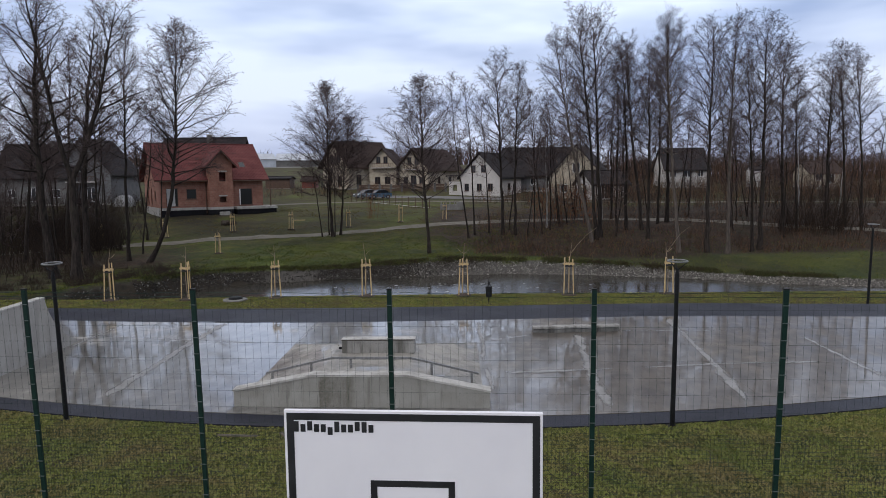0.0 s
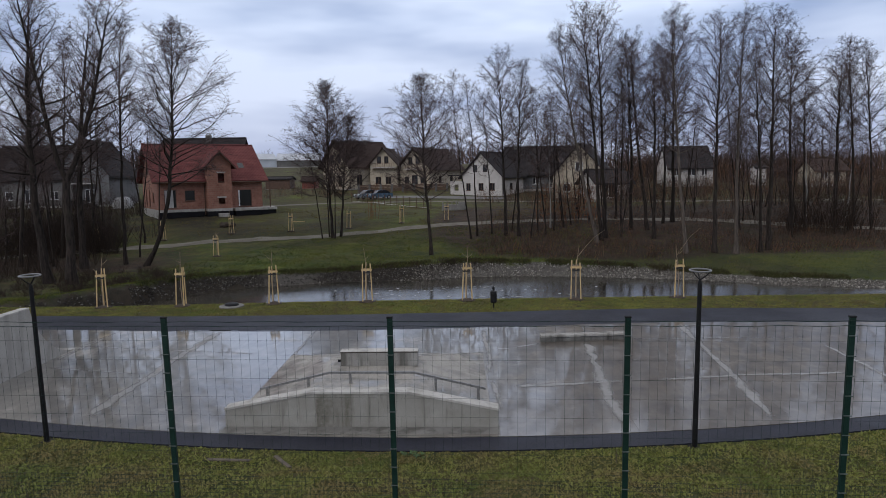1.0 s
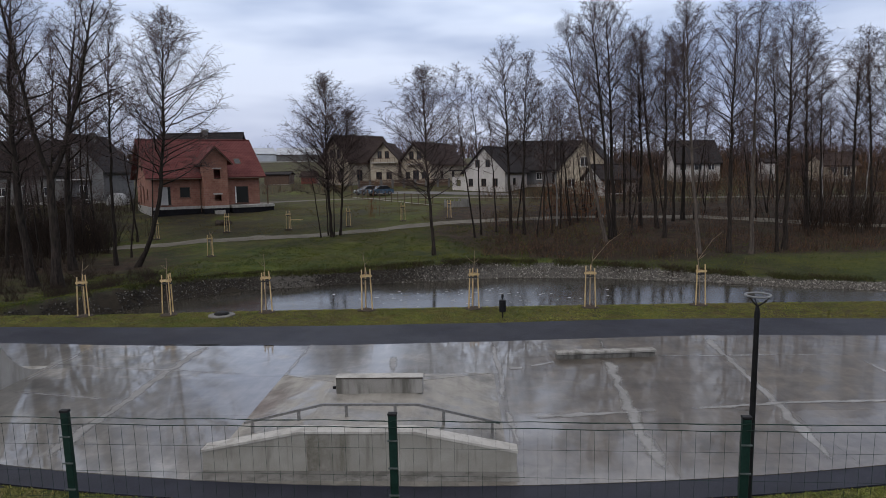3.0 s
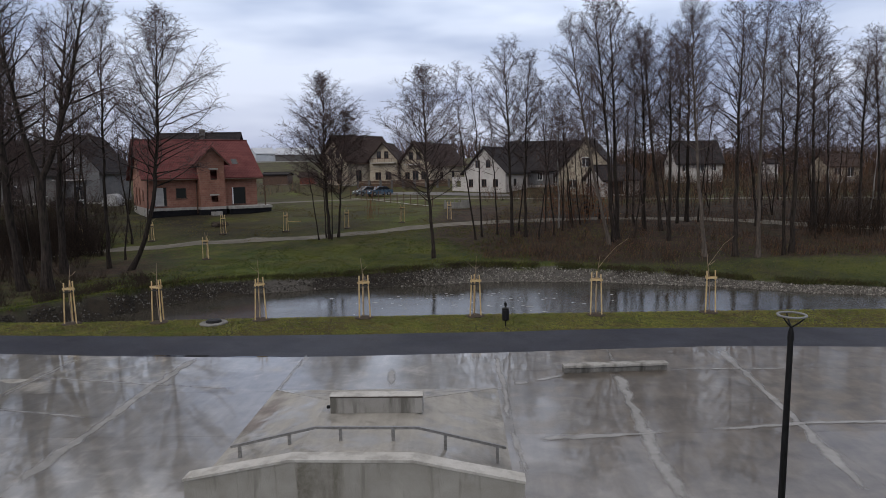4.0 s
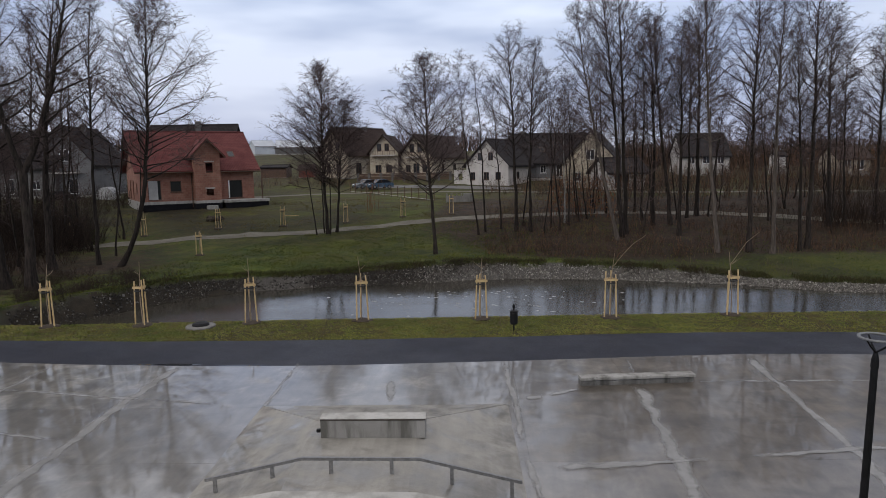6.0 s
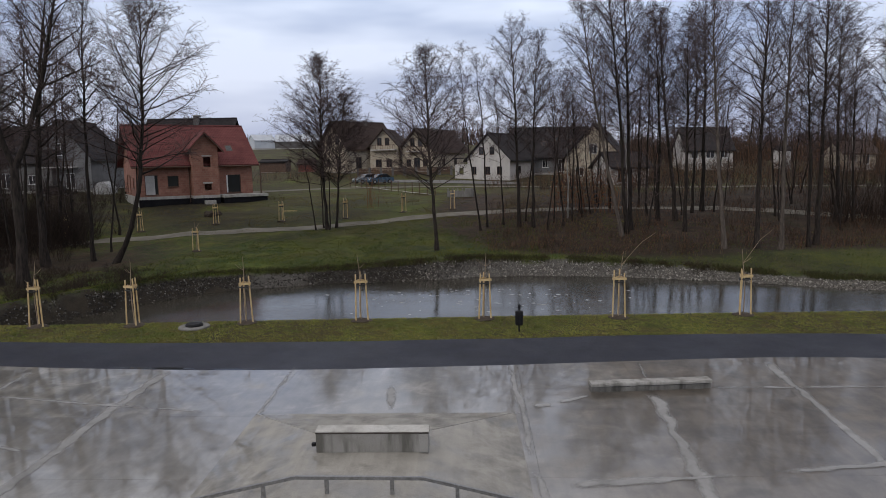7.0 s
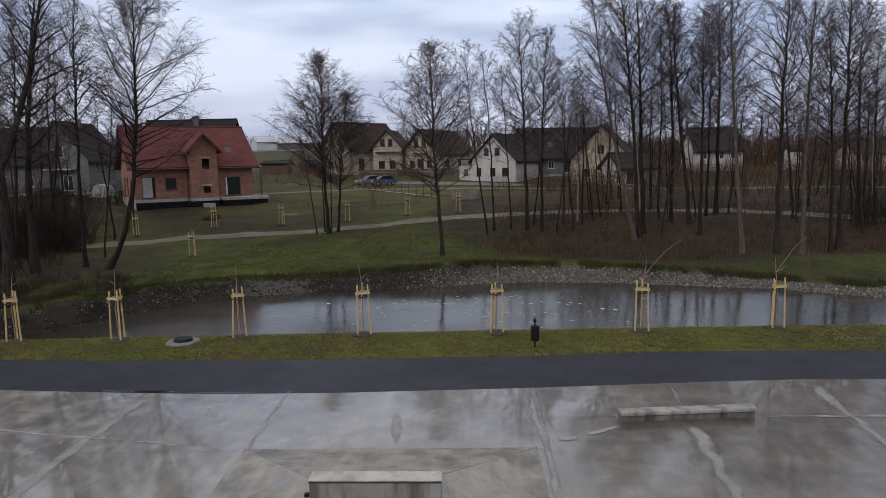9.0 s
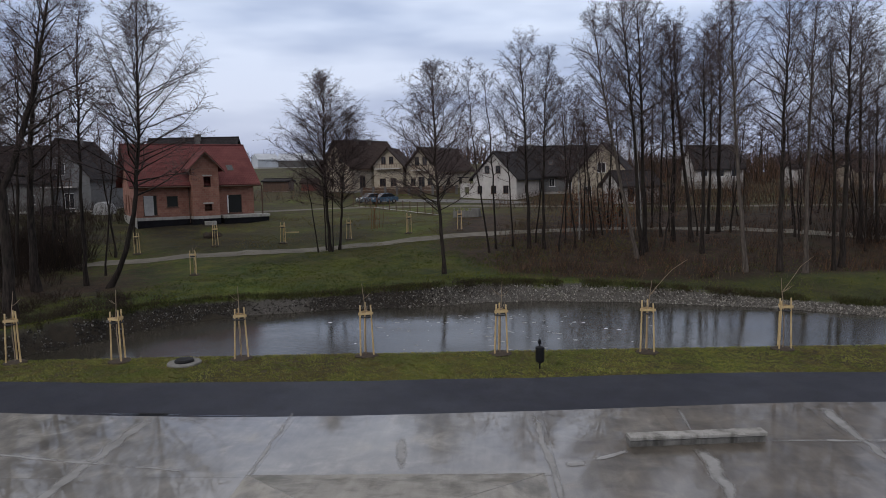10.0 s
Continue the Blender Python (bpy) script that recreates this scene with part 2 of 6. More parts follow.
def bark_material(name, dark, pale, moss=0.25):
    k = Nodes(name, 0.2)
    n, f = k.noise(1.0, 5, 0.65, k.mapped((9, 9, 1.6))), k.noise(30, 3)
    col = k.mix(k.ramp(n, (0.35, 0.0), (0.68, 1.0)), dark, pale)
    col = k.mix(k.ramp(k.noise(0.7, 3), (0.55, 0.0), (0.75, moss)), col, (0.07, 0.08, 0.045))
    k.set("Base Color", k.mix(0.15, col, k.random(), "SOFT_LIGHT"))
    k.set("Roughness", 0.9)
    k.bump(k.mix(0.4, n, f), 0.6, 0.02)
    return k.m


def roof_material(name, a, b, row=3.0, rough=0.8):
    """Tiled roof: courses and columns as relief, over a weathered two-tone colour."""
    k = Nodes(name, 0.12)
    big, fine = k.noise(0.9, 5), k.noise(9.0, 4, 0.7)
    col = k.mix(k.ramp(big, (0.3, 0.0), (0.7, 1.0)), a, b)
    k.set("Base Color", k.mix(0.5, col, k.ramp(fine, (0.3, 0.15), (0.7, 0.9)), "SOFT_LIGHT"))
    k.set("Roughness", rough)
    k.bump(k.mix(0.5, k.wave(row * 0.5, "Z"), k.wave(1.6, "X")), 0.7, 0.05)
    return k.m


def block_material():
    """Bare hollow clay blocks with pale mortar and a grid of courses."""
    k = Nodes("clay_block_wall", 0.2)
    t = k.n.new("ShaderNodeTexBrick")
    t.inputs["Color1"].default_value, t.inputs["Color2"].default_value = (0.29, 0.145, 0.108, 1), (0.235, 0.110, 0.082, 1)
    t.inputs["Mortar"].default_value = (0.26, 0.18, 0.14, 1)
    t.inputs["Scale"].default_value, t.inputs["Mortar Size"].default_value = 1.0, 0.012
    t.inputs["Brick Width"].default_value, t.inputs["Row Height"].default_value = 0.38, 0.25
    sep, com, add = k.n.new("ShaderNodeSeparateXYZ"), k.n.new("ShaderNodeCombineXYZ"), k.n.new("ShaderNodeMath")
    k.l.new(k.co, sep.inputs[0])
    k.l.new(sep.outputs["X"], add.inputs[0])
    k.l.new(sep.outputs["Y"], add.inputs[1])
    k.l.new(add.outputs[0], com.inputs["X"])
    k.l.new(sep.outputs["Z"], com.inputs["Y"])
    k.l.new(com.outputs[0], t.inputs["Vector"])
    n = k.noise(0.8, 5)
    k.set("Base Color", k.mix(0.45, t.outputs["Color"], k.ramp(n, (0.3, 0.2), (0.7, 0.8)), "SOFT_LIGHT"))
    k.set("Roughness", 0.85)
    k.bump(t.outputs["Fac"], -0.4, 0.02)
    return k.m


def glass_material():
    k = Nodes("window_glass", 0.5)
    k.set("Base Color", (0.02, 0.022, 0.026)).set("Roughness", 0.06)
    k.bump(k.noise(1.5, 2), 0.03, 0.02)
    return k.m


def varied(name, stops, rough=0.85, fine=20.0, spec=0.3, patches=()):
    """For many small pieces in one mesh: a colour for each piece; patches: scale, colour and strength of worn areas."""
    k = Nodes(name, spec)
    col = k.ramp(k.island(), *stops)
    for scale, tone, strength in patches:
        col = k.mix(k.ramp(k.noise(scale, 5, 0.65, dist=0.6), (0.47, 0.0), (0.62, strength)), col, tone)
    k.set("Base Color", k.mix(0.35, col, k.ramp(k.noise(fine, 3), (0.3, 0.2), (0.7, 0.85)), "SOFT_LIGHT"))
    k.set("Roughness", rough)
    return k.m


GROUND = ground_material()
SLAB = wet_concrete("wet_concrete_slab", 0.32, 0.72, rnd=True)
RAMP = wet_concrete("damp_concrete_ramp", 0.30, 0.54)
BLOCK_CONCRETE = dry_concrete("cast_concrete", 0.20, 0.29, 0.85)
EDGE_CONCRETE = dry_concrete("pale_concrete", 0.36, 0.50, 0.45)
# dark brown for the painted shadow line on the grind block
EDGE_SHADE = plain("coping_shade_dark", (0.035, 0.030, 0.026), (0.075, 0.062, 0.052), 0.7, 9.0, 0.2, 0.3)
FILLER = dry_concrete("joint_filler", 0.22, 0.30, 0.2)
SLURRY = slurry_material()
SMOOTH = dry_concrete("smooth_cast_wall", 0.30, 0.38, 0.3)
PAD_TOP = dry_concrete("worn_pad_top", 0.23, 0.35, 0.8)
PAD = dry_concrete("weathered_pad_concrete", 0.08, 0.20, 0.85)
ASPHALT = asphalt_material()
WATER_MAT = water_material()
BARK = bark_material("alder_bark", (0.0120, 0.0094, 0.0084), (0.046, 0.036, 0.030))
BARK_PALE = bark_material("grey_bark", (0.050, 0.041, 0.035), (0.135, 0.112, 0.094))
BARK_WHITE = bark_material("birch_bark", (0.12, 0.11, 0.10), (0.45, 0.43, 0.40), 0.05)
TWIG = bark_material("twig_bark", (0.042, 0.030, 0.0285), (0.128, 0.092, 0.086), 0.0)
SAPLING_BARK = plain("tan_sapling_bark", (0.20, 0.15, 0.10), (0.31, 0.24, 0.17), 0.8, 9.0, 0.2)
STAKE = plain("peeled_pine", (0.42, 0.29, 0.13), (0.60, 0.45, 0.24), 0.75, 3.0, 0.3)
GREEN_STEEL = plain("green_coated_steel", (0.0035, 0.018, 0.0135), (0.006, 0.027, 0.020), 0.5, 8.0, 0.05, 0.0, 0.3)
CLIP_STEEL = plain("worn_clip_steel", (0.07, 0.09, 0.085), (0.12, 0.14, 0.135), 0.45, 9.0, 0.05, 0.5)
BLACK_STEEL = plain("black_coated_steel", (0.006, 0.006, 0.007), (0.012, 0.012, 0.013), 0.55, 8.0, 0.05, 0.0, 0.2)
GALV = plain("galvanised_steel", (0.20, 0.20, 0.20), (0.31, 0.31, 0.31), 0.42, 14.0, 0.1, 0.7)
GREY_LAMP = plain("grey_lamp_housing", (0.13, 0.135, 0.14), (0.19, 0.195, 0.20), 0.45, 8.0, 0.05)
k_b = Nodes("white_laminate", 0.5)
k_b.set("Base Color", k_b.mix(k_b.ramp(k_b.noise(2.5, 5), (0.3, 0.0), (0.7, 1.0)), (0.84, 0.82, 0.85), (0.89, 0.87, 0.89))).set("Roughness", 0.4)
WHITE_BOARD = k_b.m
BLACK_PAINT = plain("black_paint", (0.012, 0.012, 0.014), (0.02, 0.02, 0.022), 0.5, 5.0, 0.02)
GLASS = glass_material()
CLAY = block_material()
PLINTH = dry_concrete("grey_plinth", 0.30, 0.42, 0.3)
TAR = plain("bitumen_coat", (0.006, 0.006, 0.008), (0.014, 0.014, 0.017), 0.8, 2.0, 0.2, 0.0, 0.15)
ROOF_RED = roof_material("red_roof_tiles", (0.098, 0.032, 0.031), (0.148, 0.052, 0.049))
ROOF_BROWN = roof_material("brown_roof_tiles", (0.032, 0.022, 0.019), (0.056, 0.040, 0.035))
ROOF_GREY = roof_material("graphite_roof_tiles", (0.020, 0.0175, 0.0185), (0.037, 0.033, 0.034))
CREAM = plain("cream_render", (0.38, 0.32, 0.24), (0.48, 0.42, 0.33), 0.85, 0.8, 0.1)
WHITE_WALL = plain("off_white_render", (0.41, 0.385, 0.365), (0.52, 0.495, 0.47), 0.85, 0.8, 0.1)
GREY_WALL = plain("grey_render", (0.09, 0.087, 0.085), (0.14, 0.135, 0.13), 0.85, 0.8, 0.1)
BROWN_WOOD = plain("brown_stained_wood", (0.06, 0.032, 0.02), (0.10, 0.055, 0.034), 0.6, 3.0, 0.2)
WHITE_FRAME = plain("white_window_frame", (0.66, 0.66, 0.65), (0.75, 0.75, 0.74), 0.5, 4.0, 0.02)
PATH_MAT = plain("pale_gravel_path", (0.13, 0.12, 0.10), (0.20, 0.185, 0.155), 0.9, 0.7, 0.4, 0.0, 0.15)
SCUM = plain("pale_scum", (0.20, 0.20, 0.19), (0.42, 0.42, 0.40), 0.5, 5.0, 0.0)
YARD_MAT = plain("grey_yard_paving", (0.11, 0.105, 0.105), (0.16, 0.155, 0.155), 0.8, 0.9, 0.2)
METAL_HALL = plain("pale_hall_cladding", (0.40, 0.43, 0.47), (0.50, 0.53, 0.57), 0.5, 0.3, 0.05)
TARP = plain("pale_sheeting", (0.30, 0.30, 0.30), (0.40, 0.40, 0.40), 0.5, 1.0, 0.2)
RED_PAINT = plain("red_painted_boards", (0.14, 0.035, 0.024), (0.19, 0.05, 0.034), 0.6, 2.0, 0.2)


# ---- mesh helpers ----
def mesh_of(bm, name, material):
    me = bpy.data.meshes.new(name)
    bm.to_mesh(me)
    bm.free()
    me.materials.append(material)
    return me


def part(name, bm, material, parent, label="", at=None):
    ob = new(name, mesh_of(bm, name, material))
    ob.parent = parent
    if at is not None:
        ob.matrix_local = at
    return tagged(ob, label)


def thing(name, label, category, at=None, group="", kind=""):
    ob = new(name)
    ob.empty_display_size = 0.2
    if at is not None:
        ob.matrix_world = at
    return tagged(ob, label, category, group, kind)


def box(bm, x0, y0, z0, x1, y1, z1, bevel=0.0, m=None):
    vs = [bm.verts.new((x, y, z)) for z in (z0, z1) for y in (y0, y1) for x in (x0, x1)]
    fs = [bm.faces.new([vs[i] for i in q]) for q in ((0, 2, 3, 1), (4, 5, 7, 6), (0, 1, 5, 4), (2, 6, 7, 3), (0, 4, 6, 2), (1, 3, 7, 5))]
    if bevel:
        es = list({e for f in fs for e in f.edges})
        got = bmesh.ops.bevel(bm, geom=es, offset=bevel, segments=1, affect="EDGES")
        vs = list({v for v in vs if v.is_valid} | set(got["verts"]))
    if m is not None:
        bmesh.ops.transform(bm, matrix=m, verts=vs)
    return bm


def boxed(*a, **k):
    return box(bmesh.new(), *a, **k)


def tube(bm, pts, radii, n=6, cap=True):
    """A tapered tube along a line of points."""
    rings = []
    for i, p in enumerate(pts):
        a, b = pts[max(0, i - 1)], pts[min(len(pts) - 1, i + 1)]
        d = (Vector(b) - Vector(a)).normalized()
        u = d.cross(Vector((0.31, 0.94, 0.13))).normalized()
        v = d.cross(u)
        rings.append([bm.verts.new(Vector(p) + radii[i] * (math.cos(2 * math.pi * k / n) * u + math.sin(2 * math.pi * k / n) * v)) for k in range(n)])
    for r, s in zip(rings, rings[1:]):
        for k in range(n):
            bm.faces.new((r[k], r[(k + 1) % n], s[(k + 1) % n], s[k]))
    if cap:
        bm.faces.new(rings[0][::-1])
        bm.faces.new(rings[-1])
    return bm


def prism(bm, poly, z0, z1, m=None):
    """An upright prism over a polygon (counter-clockwise) in x, y."""
    lo, hi = [bm.verts.new((x, y, z0)) for x, y in poly], [bm.verts.new((x, y, z1)) for x, y in poly]
    bm.faces.new(lo[::-1])
    bm.faces.new(hi)
    for i in range(len(poly)):
        j = (i + 1) % len(poly)
        bm.faces.new((lo[i], lo[j], hi[j], hi[i]))
    if m is not None:
        bmesh.ops.transform(bm, matrix=m, verts=lo + hi)
    return bm


def smooth(ob):
    for p in ob.data.polygons:
        p.use_smooth = True
    return ob


# ---- ground ----
# far waterline of the pond (y over x) and the ground's rise behind it
SHORE_X = (-60, -33, -27, -24.7, -23.2, -22.1, -20, -17.6, -14.9, -11.5, -7.8, -4.1, -1.9, 1.6, 4.3, 8.2, 11.7, 15.2, 18.2, 21, 22.8, 30, 60, 140)
SHORE_Y = (33, 34, 36, 41.5, 43.4, 46, 48.7, 50.7, 51.5, 52.8, 53.3, 54.2, 55.2, 55.5, 55.35, 55.0, 54.0, 53.1, 51.8, 50.3, 50, 48, 44, 38)
RISE_Y = (20, 45, 52, 57, 62, 67, 73, 80, 88, 100, 112, 120, 138, 180, 290, 500, 4500)
RISE_Z = (-1.0, -0.95, -0.9, -0.65, -0.35, 0.35, 1.1, 1.8, 2.2, 2.6, 2.8, 3.2, 4.5, 6.6, 12.4, 15.0, 16.0)
WATER = -1.8


def lip(x):
    """y of the grass edge above the near bank"""
    return float(np.interp(x, (-40, -20, -10, 0, 10, 20, 40), (33.9, 34.3, 34.8, 35.7, 36.9, 37.7, 38.6)))


def far_path_edge(x):
    return float(np.interp(x, (-60, -20, -14, -8, -5, -2.8, 0.4, 3.4, 7.5, 12, 15, 70), (32, 31.13, 31.02, 31.27, 31.45, 31.68, 31.88, 32.28, 32.62, 32.74, 32.62, 33)))


def verge(x):
    """height of the grass between path and pond"""
    return float(np.interp(x, (-20, -10, 0, 10, 20), (-0.09, 0.02, -0.01, -0.13, -0.2)))


def ground_height(x, y):
    if y < 30:
        return float(np.interp(y, (8.6, 15.0), (0.65, -0.02)))
    if y < 33:
        return -0.02 + min(1.0, max(0.0, (y - far_path_edge(x)) / 1.2)) * (verge(x) + 0.02)
    s, d = y - lip(max(-40.0, min(40.0, x))), y - float(np.interp(x, SHORE_X, SHORE_Y))
    near = float(np.interp(s, (-0.6, 0.0, 2.4, 4.0), (verge(x), verge(x) - 0.05, -1.95, -2.8)))
    crest = float(np.interp(x, (-25, -22, -18, -15, -11.5, -8, -4, -1, 2, 6, 12, 15, 18, 22), (-0.4, -0.55, -0.85, -1.0, -1.03, -0.78, -0.62, -0.7, -0.8, -0.88, -1.08, -1.28, -1.36, -1.4)))
    bank = float(np.interp(d, (-2.0, 0.0, 1.7), (-2.8, WATER, crest)))
    rise = float(np.interp(y, RISE_Y, RISE_Z))
    if y > 130 and x > 0:
        rise = min(rise, float(np.interp(x, (0, 40), (16.0, 5.2))))
    far = bank if d < 1.7 else crest + (rise - crest) * min(1.0, (d - 1.7) / 6)
    if d > 2.5 and y < 110:
        fade = min(1.0, (d - 2.5) / 8) * min(1.0, (110 - y) / 25)
        far += fade * (0.07 * noise.noise(Vector((x * 0.75, y * 0.75, 9))) + 0.10 * noise.noise(Vector((x * 0.3, y * 0.3, 0))) + 0.22 * noise.noise(Vector((x * 0.07, y * 0.07, 5))))
    return max(near, far)


def spaced(lo, a, b, hi, step, grow=1.25):
    """Even steps from a to b, growing ones out to lo and hi."""
    mid = list(np.arange(a, b + step / 2, step))
    out, s, v = [], step, b
    while v < hi:
        s *= grow
        v = min(hi, v + s)
        out.append(v)
    left, s, v = [], step, a
    while v > lo:
        s *= grow
        v = max(lo, v - s)
        left.append(v)
    return left[::-1] + mid + out


def build_ground():
    xs, ys = spaced(-4000, -48, 48, 4000, 0.6), spaced(-300, 6, 92, 4500, 0.5)
    nx = len(xs)
    verts, cover = [], []
    for y in ys:
        for x in xs:
            h = ground_height(x, y)
            d = y - float(np.interp(x, SHORE_X, SHORE_Y))
            n = noise.noise(Vector((x * 0.3, y * 0.3, 0)))
            verts.append((x, y, h))
            grove = np.interp(x + float(np.interp(y, (62, 68), (0, 5))), (-3.5, 2.5, 9.0, 120), (0, 1, 1, 1)) * np.interp(y - float(np.interp(x, (0, 6, 14, 22, 60), (4.5, 3.6, 3.2, 4.5, 5.0))), (53.5, 57.5, 80, 88), (0, 1, 1, 0.35))
            # western litter, made stronger to paint in the shade below those trees
            west = 0.95 * np.interp(x, (-60, -31, -24, -20), (1, 0.75, 0.25, 0)) * np.interp(y, (40, 44, 52, 56, 61, 66), (0.5, 0.5, 0.6, 0.9, 0.5, 0.3))
            litter = float(max(grove, west))
            gravel = 1.0 if -1.5 < d < 1.6 + 0.4 * n and y > 36.5 else 0.0
            mud_shade = float(np.interp(h, (-1.9, -1.3, -0.5), (1, 0.8, 0.0))) if y < 41 else 0.0
            mud_shade = max(mud_shade, min(0.9, max(0.1, 0.5 + 1.6 * noise.noise(Vector((x * 0.16, y * 0.22, 3))) + 0.5 * n)) * float(np.interp(y, (66, 72, 84, 92), (0, 1, 1, 0))) * float(np.interp(x, (-50, -44, -16, -6), (0.6, 1, 0.8, 0))))
            # western bank: dark soil, with the bank's shadow put into the colour too
            if gravel and x < -3:
                mud_shade = 0.9 * float(np.interp(x + n, (-18.2, -17, -13.8, -12.4, -6.5, -3.5), (1, 0.2, 0.2, 1, 1, 0)))
            # ground darkened to brown on the slope above the eastern bank
            mud_shade = max(mud_shade, 0.55 * float(np.interp(x + 2.0 * n, (9, 13, 19, 24), (0, 1, 1, 0.7))) * float(np.interp(d, (1.5, 2.5, 9, 12), (0, 1, 1, 0))))
            dry = float(np.interp(y, (14, 17, 31, 36, 48, 66, 90, 130), (0.75, 0.45, 1.0, 0.75, 0.15, 0.45, 0.8, 1.0)))
            cover.append((litter, gravel, mud_shade, dry))
    faces = [(j * nx + i, j * nx + i + 1, (j + 1) * nx + i + 1, (j + 1) * nx + i) for j in range(len(ys) - 1) for i in range(nx - 1)]
    me = bpy.data.meshes.new("ground")
    me.from_pydata(verts, [], faces)
    for k, name in enumerate(("litter", "gravel", "mud_shade", "dry")):
        a = me.attributes.new(name, "FLOAT", "POINT")
        a.data.foreach_set("value", [c[k] for c in cover])
    me.materials.append(GROUND)
    me.polygons.foreach_set("use_smooth", [True] * len(me.polygons))
    return tagged(new("ground", me), "winter grass ground with brown leaf litter and painted shade under the trees", "ground", kind="structure")


build_ground()

bm = bmesh.new()
prism(bm, [(-60, 33), (120, 33), (120, 60), (-60, 60)], WATER - 0.02, WATER)
tagged(part("water", bm, WATER_MAT, None), "dark still pond water mirroring sky and trees", "pond water", kind="structure")


q = random.Random(61)
bm = bmesh.new()
for i in range(110):
    cx, cy, size, n = q.gauss(-1.0, 4.2), q.uniform(39.5, 51.0), q.uniform(0.03, 0.11), q.randint(5, 8)
    bm.faces.new([bm.verts.new((cx + size * q.uniform(0.7, 2.2) * math.cos(6.283 * i / n), cy + size * q.uniform(0.5, 1.1) * math.sin(6.283 * i / n), WATER + 0.004)) for i in range(n)])
tagged(part("floating_scum", bm, SCUM, None), "small pale flecks of scum floating on the pond", "scum", kind="stuff")


# ---- skate park floor ----
def near_edge(x):
    return 16.63 + 0.0105 * (x + 3) ** 2


def far_edge(x):
    return float(np.interp(x, (-60, -18, -15, -12, -9, -5.5, -2.5, 0.3, 3.5, 6, 8.2, 10.6, 13.5, 70), (30, 28.2, 28.0, 27.9, 27.87, 28.07, 28.38, 28.67, 29.08, 29.4, 29.62, 29.68, 29.58, 29.8)))


def ribbon(bm, lo, hi, x0, x1, step, z0, z1):
    """A flat solid between two curves y(x)."""
    n = max(2, int((x1 - x0) / step) + 1)
    rows = []
    for x in np.linspace(x0, x1, n):
        rows.append([bm.verts.new((x, f(x), z)) for f, z in ((lo, z0), (hi, z0), (hi, z1), (lo, z1))])
    for a, b in zip(rows, rows[1:]):
        for k in range(4):
            bm.faces.new((a[k], b[k], b[(k + 1) % 4], a[(k + 1) % 4]))
    bm.faces.new(rows[0])
    bm.faces.new(rows[-1][::-1])
    bmesh.ops.recalc_face_normals(bm, faces=bm.faces)
    return bm


road = tagged(part("road", ribbon(bmesh.new(), far_edge, far_path_edge, -60, 70, 0.6, -0.3, 0.02), ASPHALT, None), "smooth dark wet asphalt path beside the pond", "path", kind="structure")
tagged(part("pavement_near", ribbon(bmesh.new(), lambda x: near_edge(x) - 0.78, lambda x: near_edge(x) + 0.02, -25, 26, 1.0, -0.3, 0.015), ASPHALT, None),
       "narrow curved strip of dark asphalt", "path", kind="structure")

pavement = tagged(new("pavement"), "wet pale concrete skate park floor cast in large slabs", "skate park floor", kind="structure")
COLUMNS = (-26.0, -20.5, -15.6, -10.7, -6.6, 0.4, 3.80, 7.88, 12.4, 17.5, 23.0, 28.0)
TILT_X = 0.052


def column(k, y):
    return COLUMNS[k] - TILT_X * (y - 22) * 0.6


for k in range(len(COLUMNS) - 1):
    xm = (COLUMNS[k] + COLUMNS[k + 1]) / 2
    rows = [near_edge(xm), 21.0 + TILT_X * (xm - 1), (24.5 if xm < 1 else 26.45) + TILT_X * (xm - 1), far_edge(xm)]
    rows = [r for r in rows if r <= rows[-1]]
    for j in range(len(rows) - 1):
        first, last, bm, g = j == 0, j == len(rows) - 2, bmesh.new(), 0.002
        low = near_edge if first else (lambda x, c=rows[j], m=xm: c + TILT_X * (x - m) + 0.002)
        high = far_edge if last else (lambda x, c=rows[j + 1], m=xm: c + TILT_X * (x - m) - 0.002)
        n, grid = 10, []
        for i in range(n + 1):
            f = i / n
            pts = []
            for fn in (low, high):
                x = COLUMNS[k] + (COLUMNS[k + 1] - COLUMNS[k]) * f
                for _ in range(3):
                    y = fn(x)
                    a, b = column(k, y) + g, column(k + 1, y) - g
                    x = a + (b - a) * f
                pts.append((x, fn(x)))
            grid.append([bm.verts.new((pts[q][0], pts[q][1], z)) for q, z in ((0, -0.18), (1, -0.18), (1, 0.03), (0, 0.03))])
        for a, b in zip(grid, grid[1:]):
            for q in range(4):
                bm.faces.new((a[q], b[q], b[(q + 1) % 4], a[(q + 1) % 4]))
        bm.faces.new(grid[0])
        bm.faces.new(grid[-1][::-1])
        bmesh.ops.recalc_face_normals(bm, faces=bm.faces)
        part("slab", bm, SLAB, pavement)


